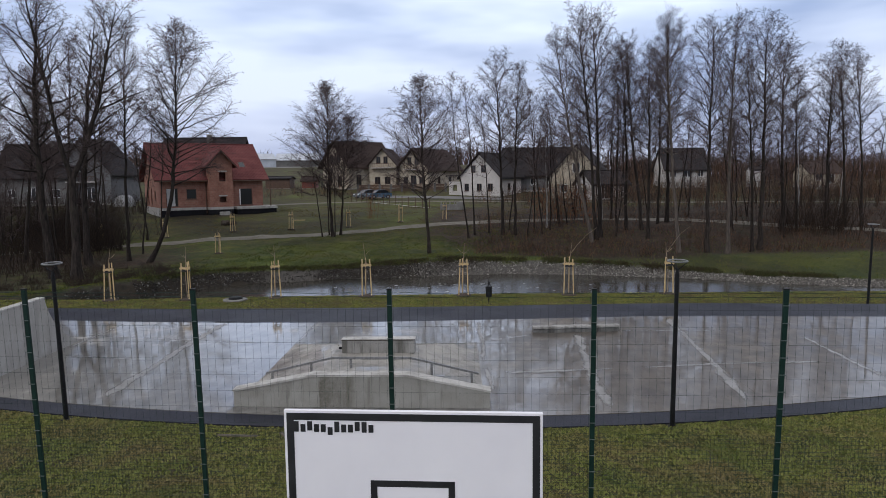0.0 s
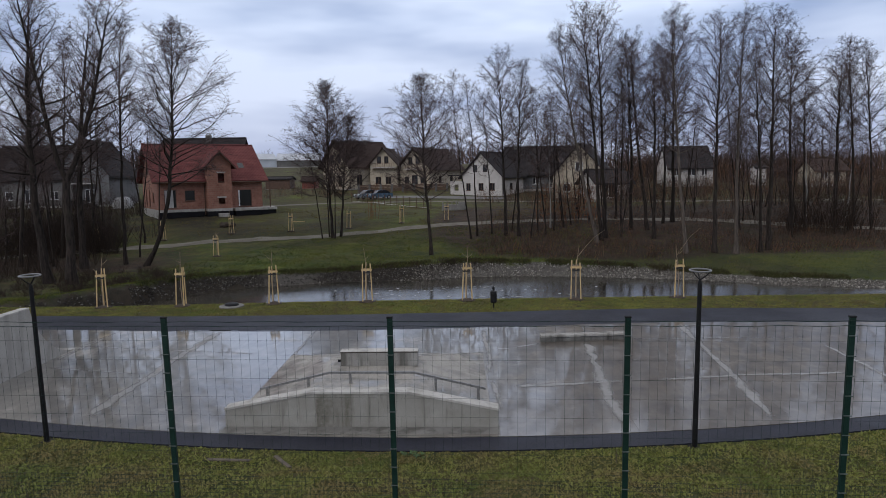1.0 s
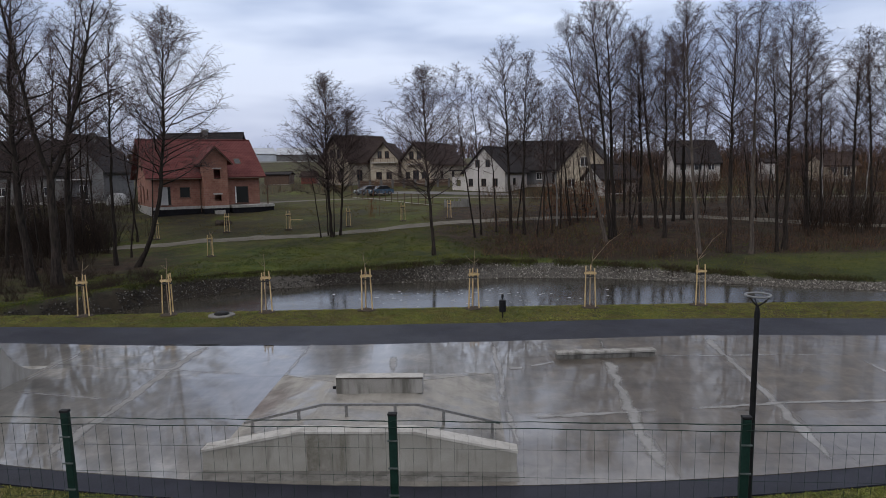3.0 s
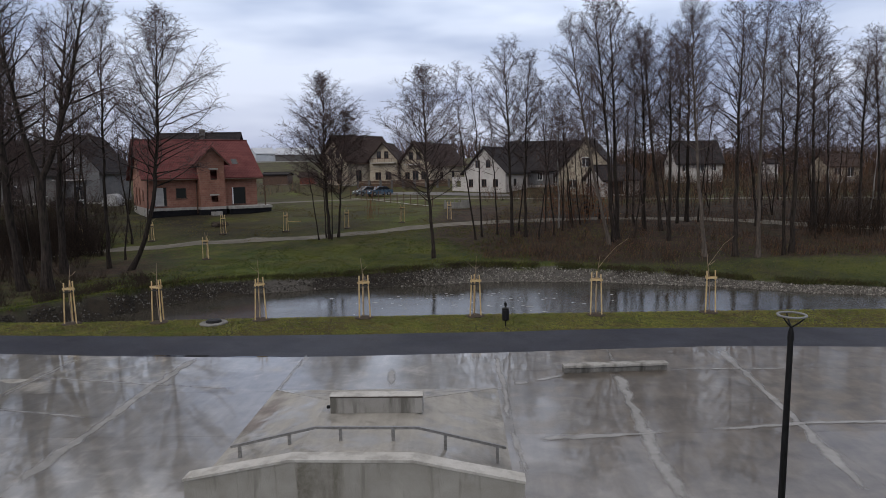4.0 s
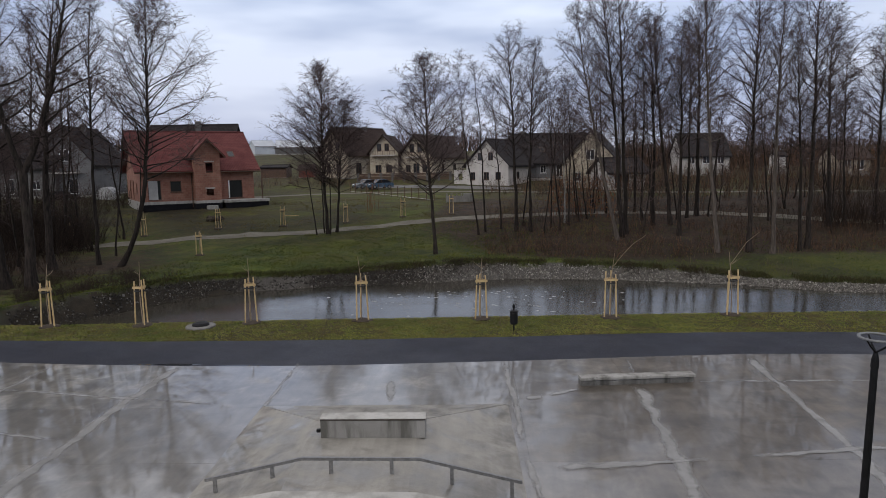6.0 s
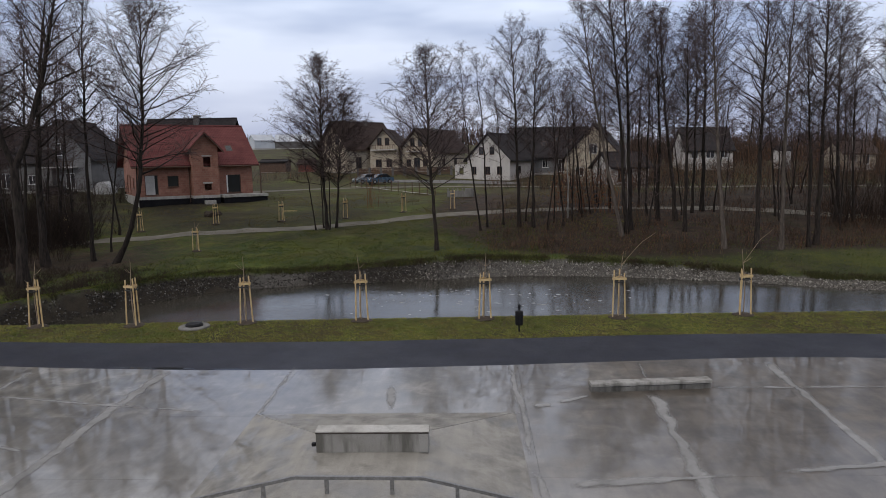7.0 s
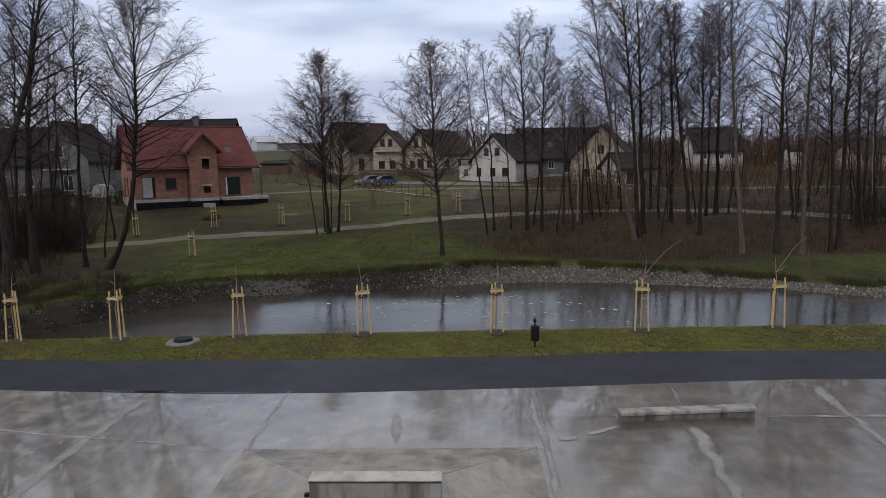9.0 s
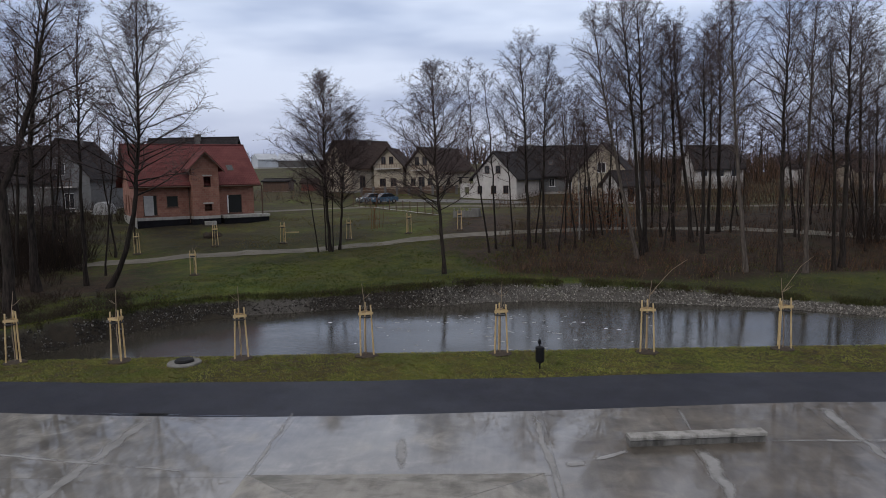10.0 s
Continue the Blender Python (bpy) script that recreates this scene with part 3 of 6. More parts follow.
def slurry(line, width, seed, body=0.5, broken=0.16):
    """A pale, ragged band of dried slurry along a joint."""
    bm, rows, run = bmesh.new(), [], 0.0
    lay = bm.verts.layers.float.new("body")
    total = sum((Vector(q) - Vector(p)).length for p, q in zip(line, line[1:]))
    fade = min(0.7, 0.25 * total)
    for p, q in zip(line, line[1:]):
        p, q = Vector(p), Vector(q)
        d = (q - p).normalized()
        side, n = Vector((-d.y, d.x)), max(2, int((q - p).length / 0.12))
        for i in range(n + (q == Vector(line[-1]))):
            c = p.lerp(q, i / n)
            t = run + (q - p).length * i / n
            w = width * (1.5 + 1.2 * noise.noise(Vector((t * 0.5, seed, 0))) + 0.9 * noise.noise(Vector((t * 2.1, seed, 4))))
            s = width * (0.9 * noise.noise(Vector((t * 0.4, seed, 9))) + 0.7 * noise.noise(Vector((t * 1.6, seed, 15))))
            mid = body * min(1.0, t / fade, (total - t) / fade) + broken * (noise.noise(Vector((t * 0.8, seed, 20))) + 0.6 * noise.noise(Vector((t * 2.6, seed, 31))))
            row = []
            for k, v in ((-1, -0.25), (-0.5, 0.5), (0, 1), (0.5, 0.5), (1, -0.25)):
                e = c + side * (s + k * w)
                x = bm.verts.new((e.x, e.y, 0.0335 + 0.0005 * seed))
                x[lay] = mid * v
                row.append(x)
            rows.append(row)
        run += (q - p).length
    for a, b in zip(rows, rows[1:]):
        for k in range(4):
            bm.faces.new((a[k], b[k], b[k + 1], a[k + 1]))
    bmesh.ops.recalc_face_normals(bm, faces=bm.faces)
    part("joint_filler", bm, SLURRY, pavement, "pale dried slurry along a joint")


for i, (line, width, body) in enumerate((
        (((4.1, 29.1), (3.86, 26.1)), 0.05, 0.32), (((3.87, 26.2), (3.81, 24.2), (3.72, 21.3), (3.66, 17.4)), 0.16, 0.70),
        (((8.16, 29.2), (7.94, 25.2), (7.85, 22.5), (7.5, 18.2)), 0.12, 0.74), (((12.3, 26), (12.4, 20.5)), 0.10, 0.65),
        (((-11.0, 27.9), (-10.8, 22.0), (-10.45, 17.6)), 0.15, 0.78), (((-15.4, 27.6), (-15.2, 23.0)), 0.10, 0.5),
        (((-15.7, 25.4), (-8.2, 24.3)), 0.07, 0.52), (((-15.0, 22.45), (-11.1, 21.7)), 0.08, 0.58), (((-7.0, 28.4), (-6.64, 22.0)), 0.06, 0.42), (((-3.55, 26.6), (-3.25, 24.5)), 0.09, 0.66),
        (((-6.75, 24.14), (-1.4, 24.42)), 0.035, 0.36), (((-2.0, 24.39), (0.35, 24.5)), 0.055, 0.85), (((-0.05, 28.5), (0.2, 24.6), (0.34, 22.0)), 0.08, 0.66),
        (((0.36, 21.2), (0.6, 18.6)), 0.07, 0.5), (((5.6, 26.6), (9.0, 26.75), (12.2, 26.85)), 0.06, 0.38), (((0.72, 20.67), (4.41, 21.18)), 0.115, 0.80),
        (((5.2, 21.37), (8.3, 21.98), (11.5, 22.2)), 0.095, 0.70), (((0.5, 25.05), (1.05, 25.17)), 0.11, 1.0), (((1.2, 25.3), (2.1, 25.85)), 0.075, 0.9))):
    slurry(line, width, i + 3, body, 0.6 if abs(line[-1][0] - line[0][0]) > abs(line[-1][1] - line[0][1]) else 0.32)


# ---- funbox with ledge, rail and grind block ----
def frame_at(x, y, turn=3.0):
    return pose(x, y, 0.03, 0, 0, turn)


FB = frame_at(-3.05, 17.0)
TOPZ = 0.60
funbox = thing("skate_funbox", "low concrete pyramid ramp with sloping sides and flat top", "skate ramp", FB)
bm = bmesh.new()
X0, X1, YB, PX0, PX1, PY = -3.72, 3.45, 7.4, -1.24, 1.16, 4.75
base = [bm.verts.new(p) for p in ((X0 + 0.33, 0.45, 0), (X1, 0.45, 0), (X1, YB, 0), (X0 + 0.33, YB, 0))]
top = [bm.verts.new(p) for p in ((PX0, 0.45, TOPZ), (PX1, 0.45, TOPZ), (PX1, PY, TOPZ), (PX0, PY, TOPZ))]
bm.faces.new(top)
bm.faces.new(base[::-1])
for i in range(4):
    j = (i + 1) % 4
    bm.faces.new((base[i], base[j], top[j], top[i]))
part("ramp_body", bm, RAMP, funbox)
for foot, head in ((X0 + 0.33, PX0), (X1, PX1)):
    bm = bmesh.new()
    p, q = Vector((foot, YB, 0.0)), Vector((head, PY, TOPZ))
    tube(bm, [p, p.lerp(q, 0.5), q], [0.013, 0.010, 0.010], 4)
    part("hip_joint", bm, FILLER, funbox)


def profile_wall(bm, pts, y0, y1):
    """A wall between y0 and y1 over a profile in x, z that closes along z = 0."""
    lo = [bm.verts.new((x, y0, z)) for x, z in pts]
    hi = [bm.verts.new((x, y1, z)) for x, z in pts]
    bm.faces.new(lo)
    bm.faces.new(hi[::-1])
    for i in range(len(pts)):
        j = (i + 1) % len(pts)
        bm.faces.new((lo[i], hi[i], hi[j], lo[j]))
    bmesh.ops.recalc_face_normals(bm, faces=bm.faces)
    return bm


def stained_concrete(name, a, b, lo, hi):
    """Cast concrete with old rust-brown run-off over one stretch of its length."""
    k = Nodes(name, 0.35)
    cloud, grain, fine = k.noise(1.6, 6, 0.6, dist=0.3), k.noise(45.0, 4, 0.7), k.noise(7.0, 5, 0.65)
    run = k.noise(1.0, 4, 0.6, k.mapped((5.0, 5.0, 0.5)))
    col = k.mix(k.ramp(cloud, (0.3, 0.0), (0.7, 1.0)), (a, a * 0.96, a * 0.85), (b, b * 0.975, b * 0.89))
    sep, add = k.n.new("ShaderNodeSeparateXYZ"), k.n.new("ShaderNodeMath")
    k.l.new(k.co, sep.inputs[0])
    add.operation = "MULTIPLY_ADD"
    add.inputs[1].default_value = 0.5
    k.l.new(run, add.inputs[0])
    k.l.new(sep.outputs["X"], add.inputs[2])
    unit = k.n.new("ShaderNodeMapRange")
    unit.inputs["From Min"].default_value, unit.inputs["From Max"].default_value = lo - 0.25, hi + 0.75
    k.l.new(add.outputs[0], unit.inputs["Value"])
    band = k.ramp(unit.outputs["Result"], (0.22, 0.0), (0.27, 0.9), (0.42, 0.55), (0.52, 0.35), (0.60, 0.85), (0.68, 0.0))
    col = k.mix(k.mix(k.ramp(fine, (0.3, 0.35), (0.6, 1.0)), 0.0, band), col, (a * 0.44, a * 0.40, a * 0.30))
    col = k.mix(k.ramp(run, (0.56, 0.0), (0.68, 0.45)), col, (a * 0.5, a * 0.47, a * 0.4))
    k.set("Base Color", k.mix(0.4, col, k.ramp(grain, (0.3, 0.2), (0.7, 0.85)), "SOFT_LIGHT"))
    k.set("Roughness", k.ramp(cloud, (0.3, 0.5), (0.7, 0.8)))
    k.bump(k.mix(0.4, grain, fine), 0.25, 0.006)
    return k.m


LEDGE_FACE = stained_concrete("stained_ledge_concrete", 0.22, 0.32, -1.1, 0.15)
APRON = dry_concrete("brownish_apron_concrete", 0.14, 0.21, 0.6)
ledge = thing("skate_ledge", "long cast concrete grind ledge with sloping ends, stained face", "skate ledge", frame_at(-3.05, 17.28, 1.5))
LP = [(-3.38, 0.0), (3.57, 0.0), (3.57, 0.425), (1.33, 0.86), (-1.16, 0.86), (-3.38, 0.435)]
part("ledge_body", profile_wall(bmesh.new(), LP, 0.0, 0.34), LEDGE_FACE, ledge)
part("apron", boxed(-3.42, -0.46, -0.02, 3.6, -0.003, 0.008, 0.003), APRON, ledge, "low brownish concrete apron")
TP = [(-3.40, 0.435), (-1.16, 0.86), (1.33, 0.86), (3.59, 0.425), (3.59, 0.48), (1.34, 0.915), (-1.17, 0.915), (-3.40, 0.49)]
part("coping", profile_wall(bmesh.new(), TP, -0.025, 0.365), EDGE_CONCRETE, ledge, "pale worn concrete coping")

rail = thing("grind_rail", "grey steel skate rail bent down at both ends on short posts", "skate rail", frame_at(-2.97, 19.0, 1.5))
RP = [(-3.15, 0.41), (-1.17, 0.875), (1.17, 0.875), (3.15, 0.41)]
RT = [(x, z + 0.06) for x, z in RP][::-1]
part("rail_bar", profile_wall(bmesh.new(), RP + RT, -0.03, 0.03), GALV, rail)


def fun_z(x):
    return float(np.interp(x, (X0, PX0, PX1, X1), (0, TOPZ, TOPZ, 0)))


for x in (-2.95, -1.78, -0.6, 0.6, 1.78, 2.95):
    zt = float(np.interp(x, [p[0] for p in RP], [p[1] for p in RP]))
    part("rail_post", boxed(x - 0.035, -0.025, fun_z(x + 0.1) - 0.03, x + 0.035, 0.025, zt + 0.01), GALV, rail)


def chipped_bar(length, y0, y1, z0, z1, bite, seed, n=110):
    """A cast bar along x with worn, broken edges."""
    bm, rows = bmesh.new(), []
    for i in range(n + 1):
        x = length * i / n

        def chip(k):
            return bite * max(0.0, noise.noise(Vector((x * 4.0, seed, k * 3.7))) + 0.5 * noise.noise(Vector((x * 13.0, seed, k))))
        a, b, c = 0.012 + chip(1), 0.012 + chip(2), 0.012 + chip(3)
        ring_pts = ((y0, z0), (y1, z0), (y1, z1 - c), (y1 - c, z1), (y0 + a, z1), (y0, z1 - b), (y0 - 0.2 * chip(5), (z0 + z1) / 2))
        rows.append([bm.verts.new((x, y, z)) for y, z in ring_pts])
    for a, b in zip(rows, rows[1:]):
        for k in range(7):
            bm.faces.new((a[k], a[(k + 1) % 7], b[(k + 1) % 7], b[k]))
    bm.faces.new(rows[0][::-1])
    bm.faces.new(rows[-1])
    bmesh.ops.recalc_face_normals(bm, faces=bm.faces)
    return bm


block = thing("grind_block", "pale concrete block with a worn top standing on the ramp", "skate block", frame_at(-3.05, 20.72, 2.5))
block.location.z += TOPZ
part("block_body", boxed(-1.17, 0, -0.01, 1.17, 0.36, 0.412, 0.012), BLOCK_CONCRETE, block)
part("block_top", chipped_bar(2.36, 0.006, 0.372, 0.414, 0.455, 0.03, 11), EDGE_CONCRETE, block, "pale worn coping", pose(-1.18, 0, 0))
# added dark strip: stands in for the shadow below the block's coping
part("edge_angle", boxed(-1.175, -0.012, 0.405, 1.175, -0.002, 0.438, 0.003), EDGE_SHADE, block, "dark strip standing in for the shadow line under the coping")
part("bracket", boxed(-1.27, 0.02, 0.12, -1.18, 0.10, 0.19, 0.01), BLACK_STEEL, block, "small dark steel bracket")

bench = thing("low_ledge", "long low weathered concrete manual pad with chipped edges", "skate ledge", frame_at(2.2, 26.1, 7.5))


part("pad_body", chipped_bar(3.44, 0.03, 0.30, 0.0, 0.165, 0.08, 2), PAD, bench, "brown-stained cast concrete")
part("pad_top", chipped_bar(3.46, -0.025, 0.325, 0.178, 0.262, 0.085, 7), PAD_TOP, bench, "pale worn coping")

# ---- quarter pipe ----
quarter = thing("quarter_pipe", "tall pale concrete quarter pipe with a plain side wall", "skate ramp", frame_at(-15.05, 19.0, 4.5))
QP, Q_FLAT, Q_END, Q_TOP = [(0.0, 0.0), (0.0, 2.04)], 3.42, 6.2, 2.04
Q_SPAN = 2 * math.atan2(Q_TOP, Q_END - Q_FLAT)
Q_R = Q_TOP / (1 - math.cos(Q_SPAN))
for i in range(15):
    a = Q_SPAN * (1 - i / 14)
    QP.append((Q_END - Q_R * math.sin(a), Q_R * (1 - math.cos(a))))


def flank(x0, x1, tall):
    """A solid over the ramp's side profile, between x0 and x1."""
    bm = bmesh.new()
    lo, hi = [bm.verts.new((x0, y, z * tall)) for y, z in QP], [bm.verts.new((x1, y, z * tall)) for y, z in QP]
    bm.faces.new(lo)
    bm.faces.new(hi[::-1])
    for i in range(len(QP)):
        j = (i + 1) % len(QP)
        bm.faces.new((lo[i], hi[i], hi[j], lo[j]))
    bmesh.ops.recalc_face_normals(bm, faces=bm.faces)
    return bm


part("side_wall", flank(-0.25, 0.0, 1.0), SMOOTH, quarter)
part("ramp_body", flank(-6.5, -0.252, 0.72), RAMP, quarter)
part("coping", boxed(-0.27, -0.02, 2.042, 0.02, 3.42, 2.10, 0.012), EDGE_CONCRETE, quarter, "pale concrete coping")

# ---- street lamps ----
def ring(bm, R, r, z, n=28, m=8, flat=0.6):
    vs = [[bm.verts.new(((R + r * math.cos(b)) * math.cos(a), (R + r * math.cos(b)) * math.sin(a), z + flat * r * math.sin(b)))
           for b in (2 * math.pi * j / m for j in range(m))] for a in (2 * math.pi * i / n for i in range(n))]
    for i in range(n):
        for j in range(m):
            bm.faces.new((vs[i][j], vs[(i + 1) % n][j], vs[(i + 1) % n][(j + 1) % m], vs[i][(j + 1) % m]))
    return bm


def street_lamp(x, y, h=4.16):
    ob = thing("street_lamp", "slim black park lamp post with a flat ring-shaped head", "lamp post", pose(x, y, ground_height(x, y) - 0.02, 1.8), "park lamps")
    part("pole", tube(bmesh.new(), [(0, 0, 0), (0, 0, 1.2), (0, 0, h - 0.42)], [0.062, 0.058, 0.047], 12), BLACK_STEEL, ob)
    part("base_plate", boxed(-0.13, -0.13, 0, 0.13, 0.13, 0.03, 0.008), BLACK_STEEL, ob)
    part("collar", tube(bmesh.new(), [(0, 0, h - 0.44), (0, 0, h - 0.32), (0, 0, h - 0.22)], [0.056, 0.05, 0.03], 10), BLACK_STEEL, ob)
    head = part("lamp_ring", ring(bmesh.new(), 0.222, 0.024, h, flat=0.8), GREY_LAMP, ob, "flat grey ring-shaped lamp head")
    smooth(head)
    for k in range(3):
        a = radians(90 + 120 * k)
        part("arm", tube(bmesh.new(), [(0, 0, h - 0.22), (0.12 * math.cos(a), 0.12 * math.sin(a), h - 0.12), (0.22 * math.cos(a), 0.22 * math.sin(a), h - 0.012)], [0.016, 0.014, 0.011], 6), BLACK_STEEL, ob)
    return ob


street_lamp(-10.6, 16.27)
street_lamp(5.02, 16.38)
street_lamp(18.4, 32.75, 3.85)

# ---- court fence ----
FENCE_Y, FENCE_TOP, FENCE_FOOT, SPLIT = 8.08, 4.75, 0.62, 3.0
fence = thing("fence", "tall dark green welded wire court fence on steel posts", "fence", pose(0, FENCE_Y + 0.17, 0, 2.1))
post_bm = bmesh.new()
box(post_bm, -0.03, -0.02, FENCE_FOOT - 0.3, 0.03, 0.02, FENCE_TOP + 0.03, 0.004)
post_me = mesh_of(post_bm, "post", GREEN_STEEL)
cap_me = mesh_of(boxed(-0.034, -0.024, FENCE_TOP + 0.03, 0.034, 0.024, FENCE_TOP + 0.05, 0.004), "post_cap", BLACK_STEEL)
clip_bm = bmesh.new()
box(clip_bm, -0.038, -0.036, -0.004, 0.038, -0.021, 0.004)
clip_me = mesh_of(clip_bm, "clip", CLIP_STEEL)


def wires(bm, x0, x1, z0, z1, sx, sz, r, double):
    for i in range(int(round((x1 - x0) / sx)) + 1):
        x = x0 + sx * i
        box(bm, x - r, -0.030, z0, x + r, -0.030 + 2 * r, z1)
    for j in range(int(round((z1 - z0) / sz)) + 1):
        z = z0 + sz * j
        for o in ((-0.036, -0.024) if double else (-0.024,)):
            box(bm, x0, o, z - r, x1, o + 2 * r, z + r)
    return bm


up_me = mesh_of(wires(bmesh.new(), 0.05, 2.45, SPLIT + 0.05, FENCE_TOP - 0.05, 0.1, 0.2125, 0.0008, False), "upper_mesh", GREEN_STEEL)
lo_me = mesh_of(wires(bmesh.new(), 0.05, 2.45, FENCE_FOOT + 0.05, SPLIT - 0.02, 0.05, 0.05, 0.0011, False), "lower_mesh", GREEN_STEEL)


def post_x(k):
    """Full panels in the middle, narrower ones towards the corners."""
    return -0.68 + 2.5 * k if abs(k) < 2 else math.copysign(2.5 + 2.24 * (abs(k) - 1), k) - 0.68


for k in range(-7, 8):
    x, wide = post_x(k), post_x(k + 1) - post_x(k)
    p = new("post", post_me)
    p.parent, p.location.x = fence, x
    c = new("post_cap", cap_me)
    c.parent, c.location.x = fence, x
    for z in np.arange(FENCE_FOOT + 0.15, FENCE_TOP, 0.2125):
        q = new("clip", clip_me)
        q.parent, q.location = fence, (x, 0, z)
    if k < 7:
        for name, me in (("upper_mesh", up_me), ("lower_mesh", lo_me)):
            q = new(name, me)
            q.parent, q.location.x, q.scale.x = fence, x, wide / 2.5
        bm = bmesh.new()
        for z in (FENCE_TOP - 0.05, FENCE_TOP - 0.0):
            tube(bm, [(x + wide * i / 10, -0.03, z + 0.005 * math.sin(i * 1.9 + k)) for i in range(11)], [0.0032] * 11, 5)
        part("top_wire", bm, GREEN_STEEL, fence)

# ---- basketball backboard ----
hoop = thing("basketball_backboard", "white basketball backboard with a black painted border", "backboard", pose(0.03, 4.425, 0.62))
BZ = 3.92
part("board", boxed(-0.9, 0, BZ - 1.05, 0.9, 0.03, BZ, 0.004), WHITE_BOARD, hoop)


def rect_lines(x0, z0, x1, z1, w):
    bm = bmesh.new()
    for a in ((x0, z0, x1, z0 + w), (x0, z1 - w, x1, z1), (x0, z0 + w, x0 + w, z1 - w), (x1 - w, z0 + w, x1, z1 - w)):
        box(bm, a[0], -0.004, a[1], a[2], 0.0, a[3])
    return bm


part("border", rect_lines(-0.880, BZ - 1.03, 0.880, BZ - 0.020, 0.05), BLACK_PAINT, hoop)
part("target_frame", rect_lines(-0.295, BZ - 0.95, 0.295, BZ - 0.50, 0.045), BLACK_PAINT, hoop)
for i, (h, o) in enumerate(((0.075, 0), (0.055, 0), (0.065, 0.01), (0.055, 0), (0.055, 0), (0.055, -0.02), (0.075, 0), (0.055, 0), (0.055, 0), (0.065, 0.01), (0.075, 0), (0.055, 0))):
    x = -0.83 + i * 0.048
    part("mark_bar", boxed(x, -0.004, BZ - 0.155 + o, x + 0.034, 0.0, BZ - 0.155 + o + h), BLACK_PAINT, hoop)
part("pole", boxed(-0.07, 1.05, 0.0, 0.07, 1.19, BZ - 0.8, 0.01), GALV, hoop)
part("arm", boxed(-0.05, 0.032, BZ - 0.97, 0.05, 1.1, BZ - 0.82, 0.01), GALV, hoop)


# ---- things along the pond edge ----
def tree_stakes(x, y, seed, z=None, tall=2.0, whip=0.85, long_whip=False):
    """A young tree between three round stakes, tied with cross boards and a belt."""
    r = random.Random(seed)
    g = ground_height(x, y) if z is None else z
    ob = thing("staked_sapling", "young bare tree between three pale round wooden stakes", "sapling", pose(x, y, g, 0, 0, r.uniform(-25, 25)), "staked saplings")
    tops = []
    for k in range(3):
        a = radians(90 + 120 * k)
        bx, by = 0.30 * math.cos(a), 0.30 * math.sin(a)
        tx, ty = 0.22 * math.cos(a) + r.uniform(-0.03, 0.03), 0.22 * math.sin(a)
        h = tall + r.uniform(-0.08, 0.06)
        tops.append((tx, ty))
        part("stake", tube(bmesh.new(), [(bx, by, -0.25), (tx, ty, h)], [0.034, 0.030], 8), STAKE, ob)
    for k in range(3):
        (ax, ay), (cx, cy) = tops[k], tops[(k + 1) % 3]
        d = Vector((cx - ax, cy - ay, 0))
        m = Matrix.Translation((ax * 1.06, ay * 1.06, tall - 0.32)) @ Matrix.Rotation(math.atan2(d.y, d.x), 4, "Z")
        part("cross_board", boxed(-0.06, -0.055, -0.045, d.length + 0.06, -0.035, 0.045, m=m), STAKE, ob)
    part("belt", ring(bmesh.new(), 0.245, 0.012, tall - 0.45, 12, 4, 2.4), BLACK_PAINT, ob, "dark webbing belt")
    pts, lean = [], r.uniform(-0.25, 0.3)
    hh = tall + whip
    for i in range(6):
        t = i / 5
        pts.append((lean * max(0, t - 0.55) * 1.4 + 0.02 * math.sin(5 * t + seed), 0.02 * math.cos(7 * t), -0.05 + hh * t))
    bm = tube(bmesh.new(), pts, [0.024, 0.022, 0.020, 0.018, 0.015, 0.008], 6)
    for i in range(4):
        p, a = Vector(pts[3 + i // 2]), r.uniform(0, 6.28)
        q = p + Vector((0.45 * math.cos(a), 0.45 * math.sin(a), 0.35)) * r.uniform(0.5, 1.0)
        tube(bm, [p, p.lerp(q, 0.5) + Vector((0, 0, -0.03)), q], [0.011, 0.009, 0.005], 4)
    if long_whip:
        p = Vector(pts[4])
        tube(bm, [p, p + Vector((0.35, 0, 0.45)), p + Vector((0.8, 0.1, 0.95)), p + Vector((1.35, 0.1, 1.35))], [0.013, 0.011, 0.009, 0.007], 5)
    part("stem", bm, SAPLING_BARK, ob, "thin bare sapling stem")
    bm = bmesh.new()
    rows = [[bm.verts.new((rr * math.cos(k * 0.5236) * r.uniform(0.85, 1.15), rr * math.sin(k * 0.5236) * r.uniform(0.85, 1.15), zz + r.uniform(-0.02, 0.02))) for k in range(12)]
            for rr, zz in ((0.5, -0.08), (0.42, 0.04), (0.2, 0.09))]
    for lo_r, hi_r in zip(rows, rows[1:]):
        for k in range(12):
            bm.faces.new((lo_r[k], lo_r[(k + 1) % 12], hi_r[(k + 1) % 12], hi_r[k]))
    bm.faces.new(rows[-1])
    part("mulch", bm, MULCH, ob, "dark mulch")
    return ob


MULCH = plain("dark_mulch", (0.028, 0.02, 0.014), (0.06, 0.044, 0.03), 0.9, 12.0, 0.4)
for i, (x, y) in enumerate(((-19.72, 33.8), (-15.5, 33.85), (-10.8, 34.15), (-6.05, 34.6), (-0.95, 35.0), (4.64, 35.5), (9.98, 36.3))):
    tree_stakes(x, y, 20 + i, ground_height(x, y), long_whip=i in (5, 6))
for i, (x, y) in enumerate(((-24.6, 59.8), (-39.6, 66.1), (-27.3, 70.2), (-21.1, 71.1), (-33.6, 67.8), (-15.1, 72.6), (-9.7, 74.7), (-4.7, 76.0))):
    tree_stakes(x, y, 50 + i, None, 1.9, 0.5)
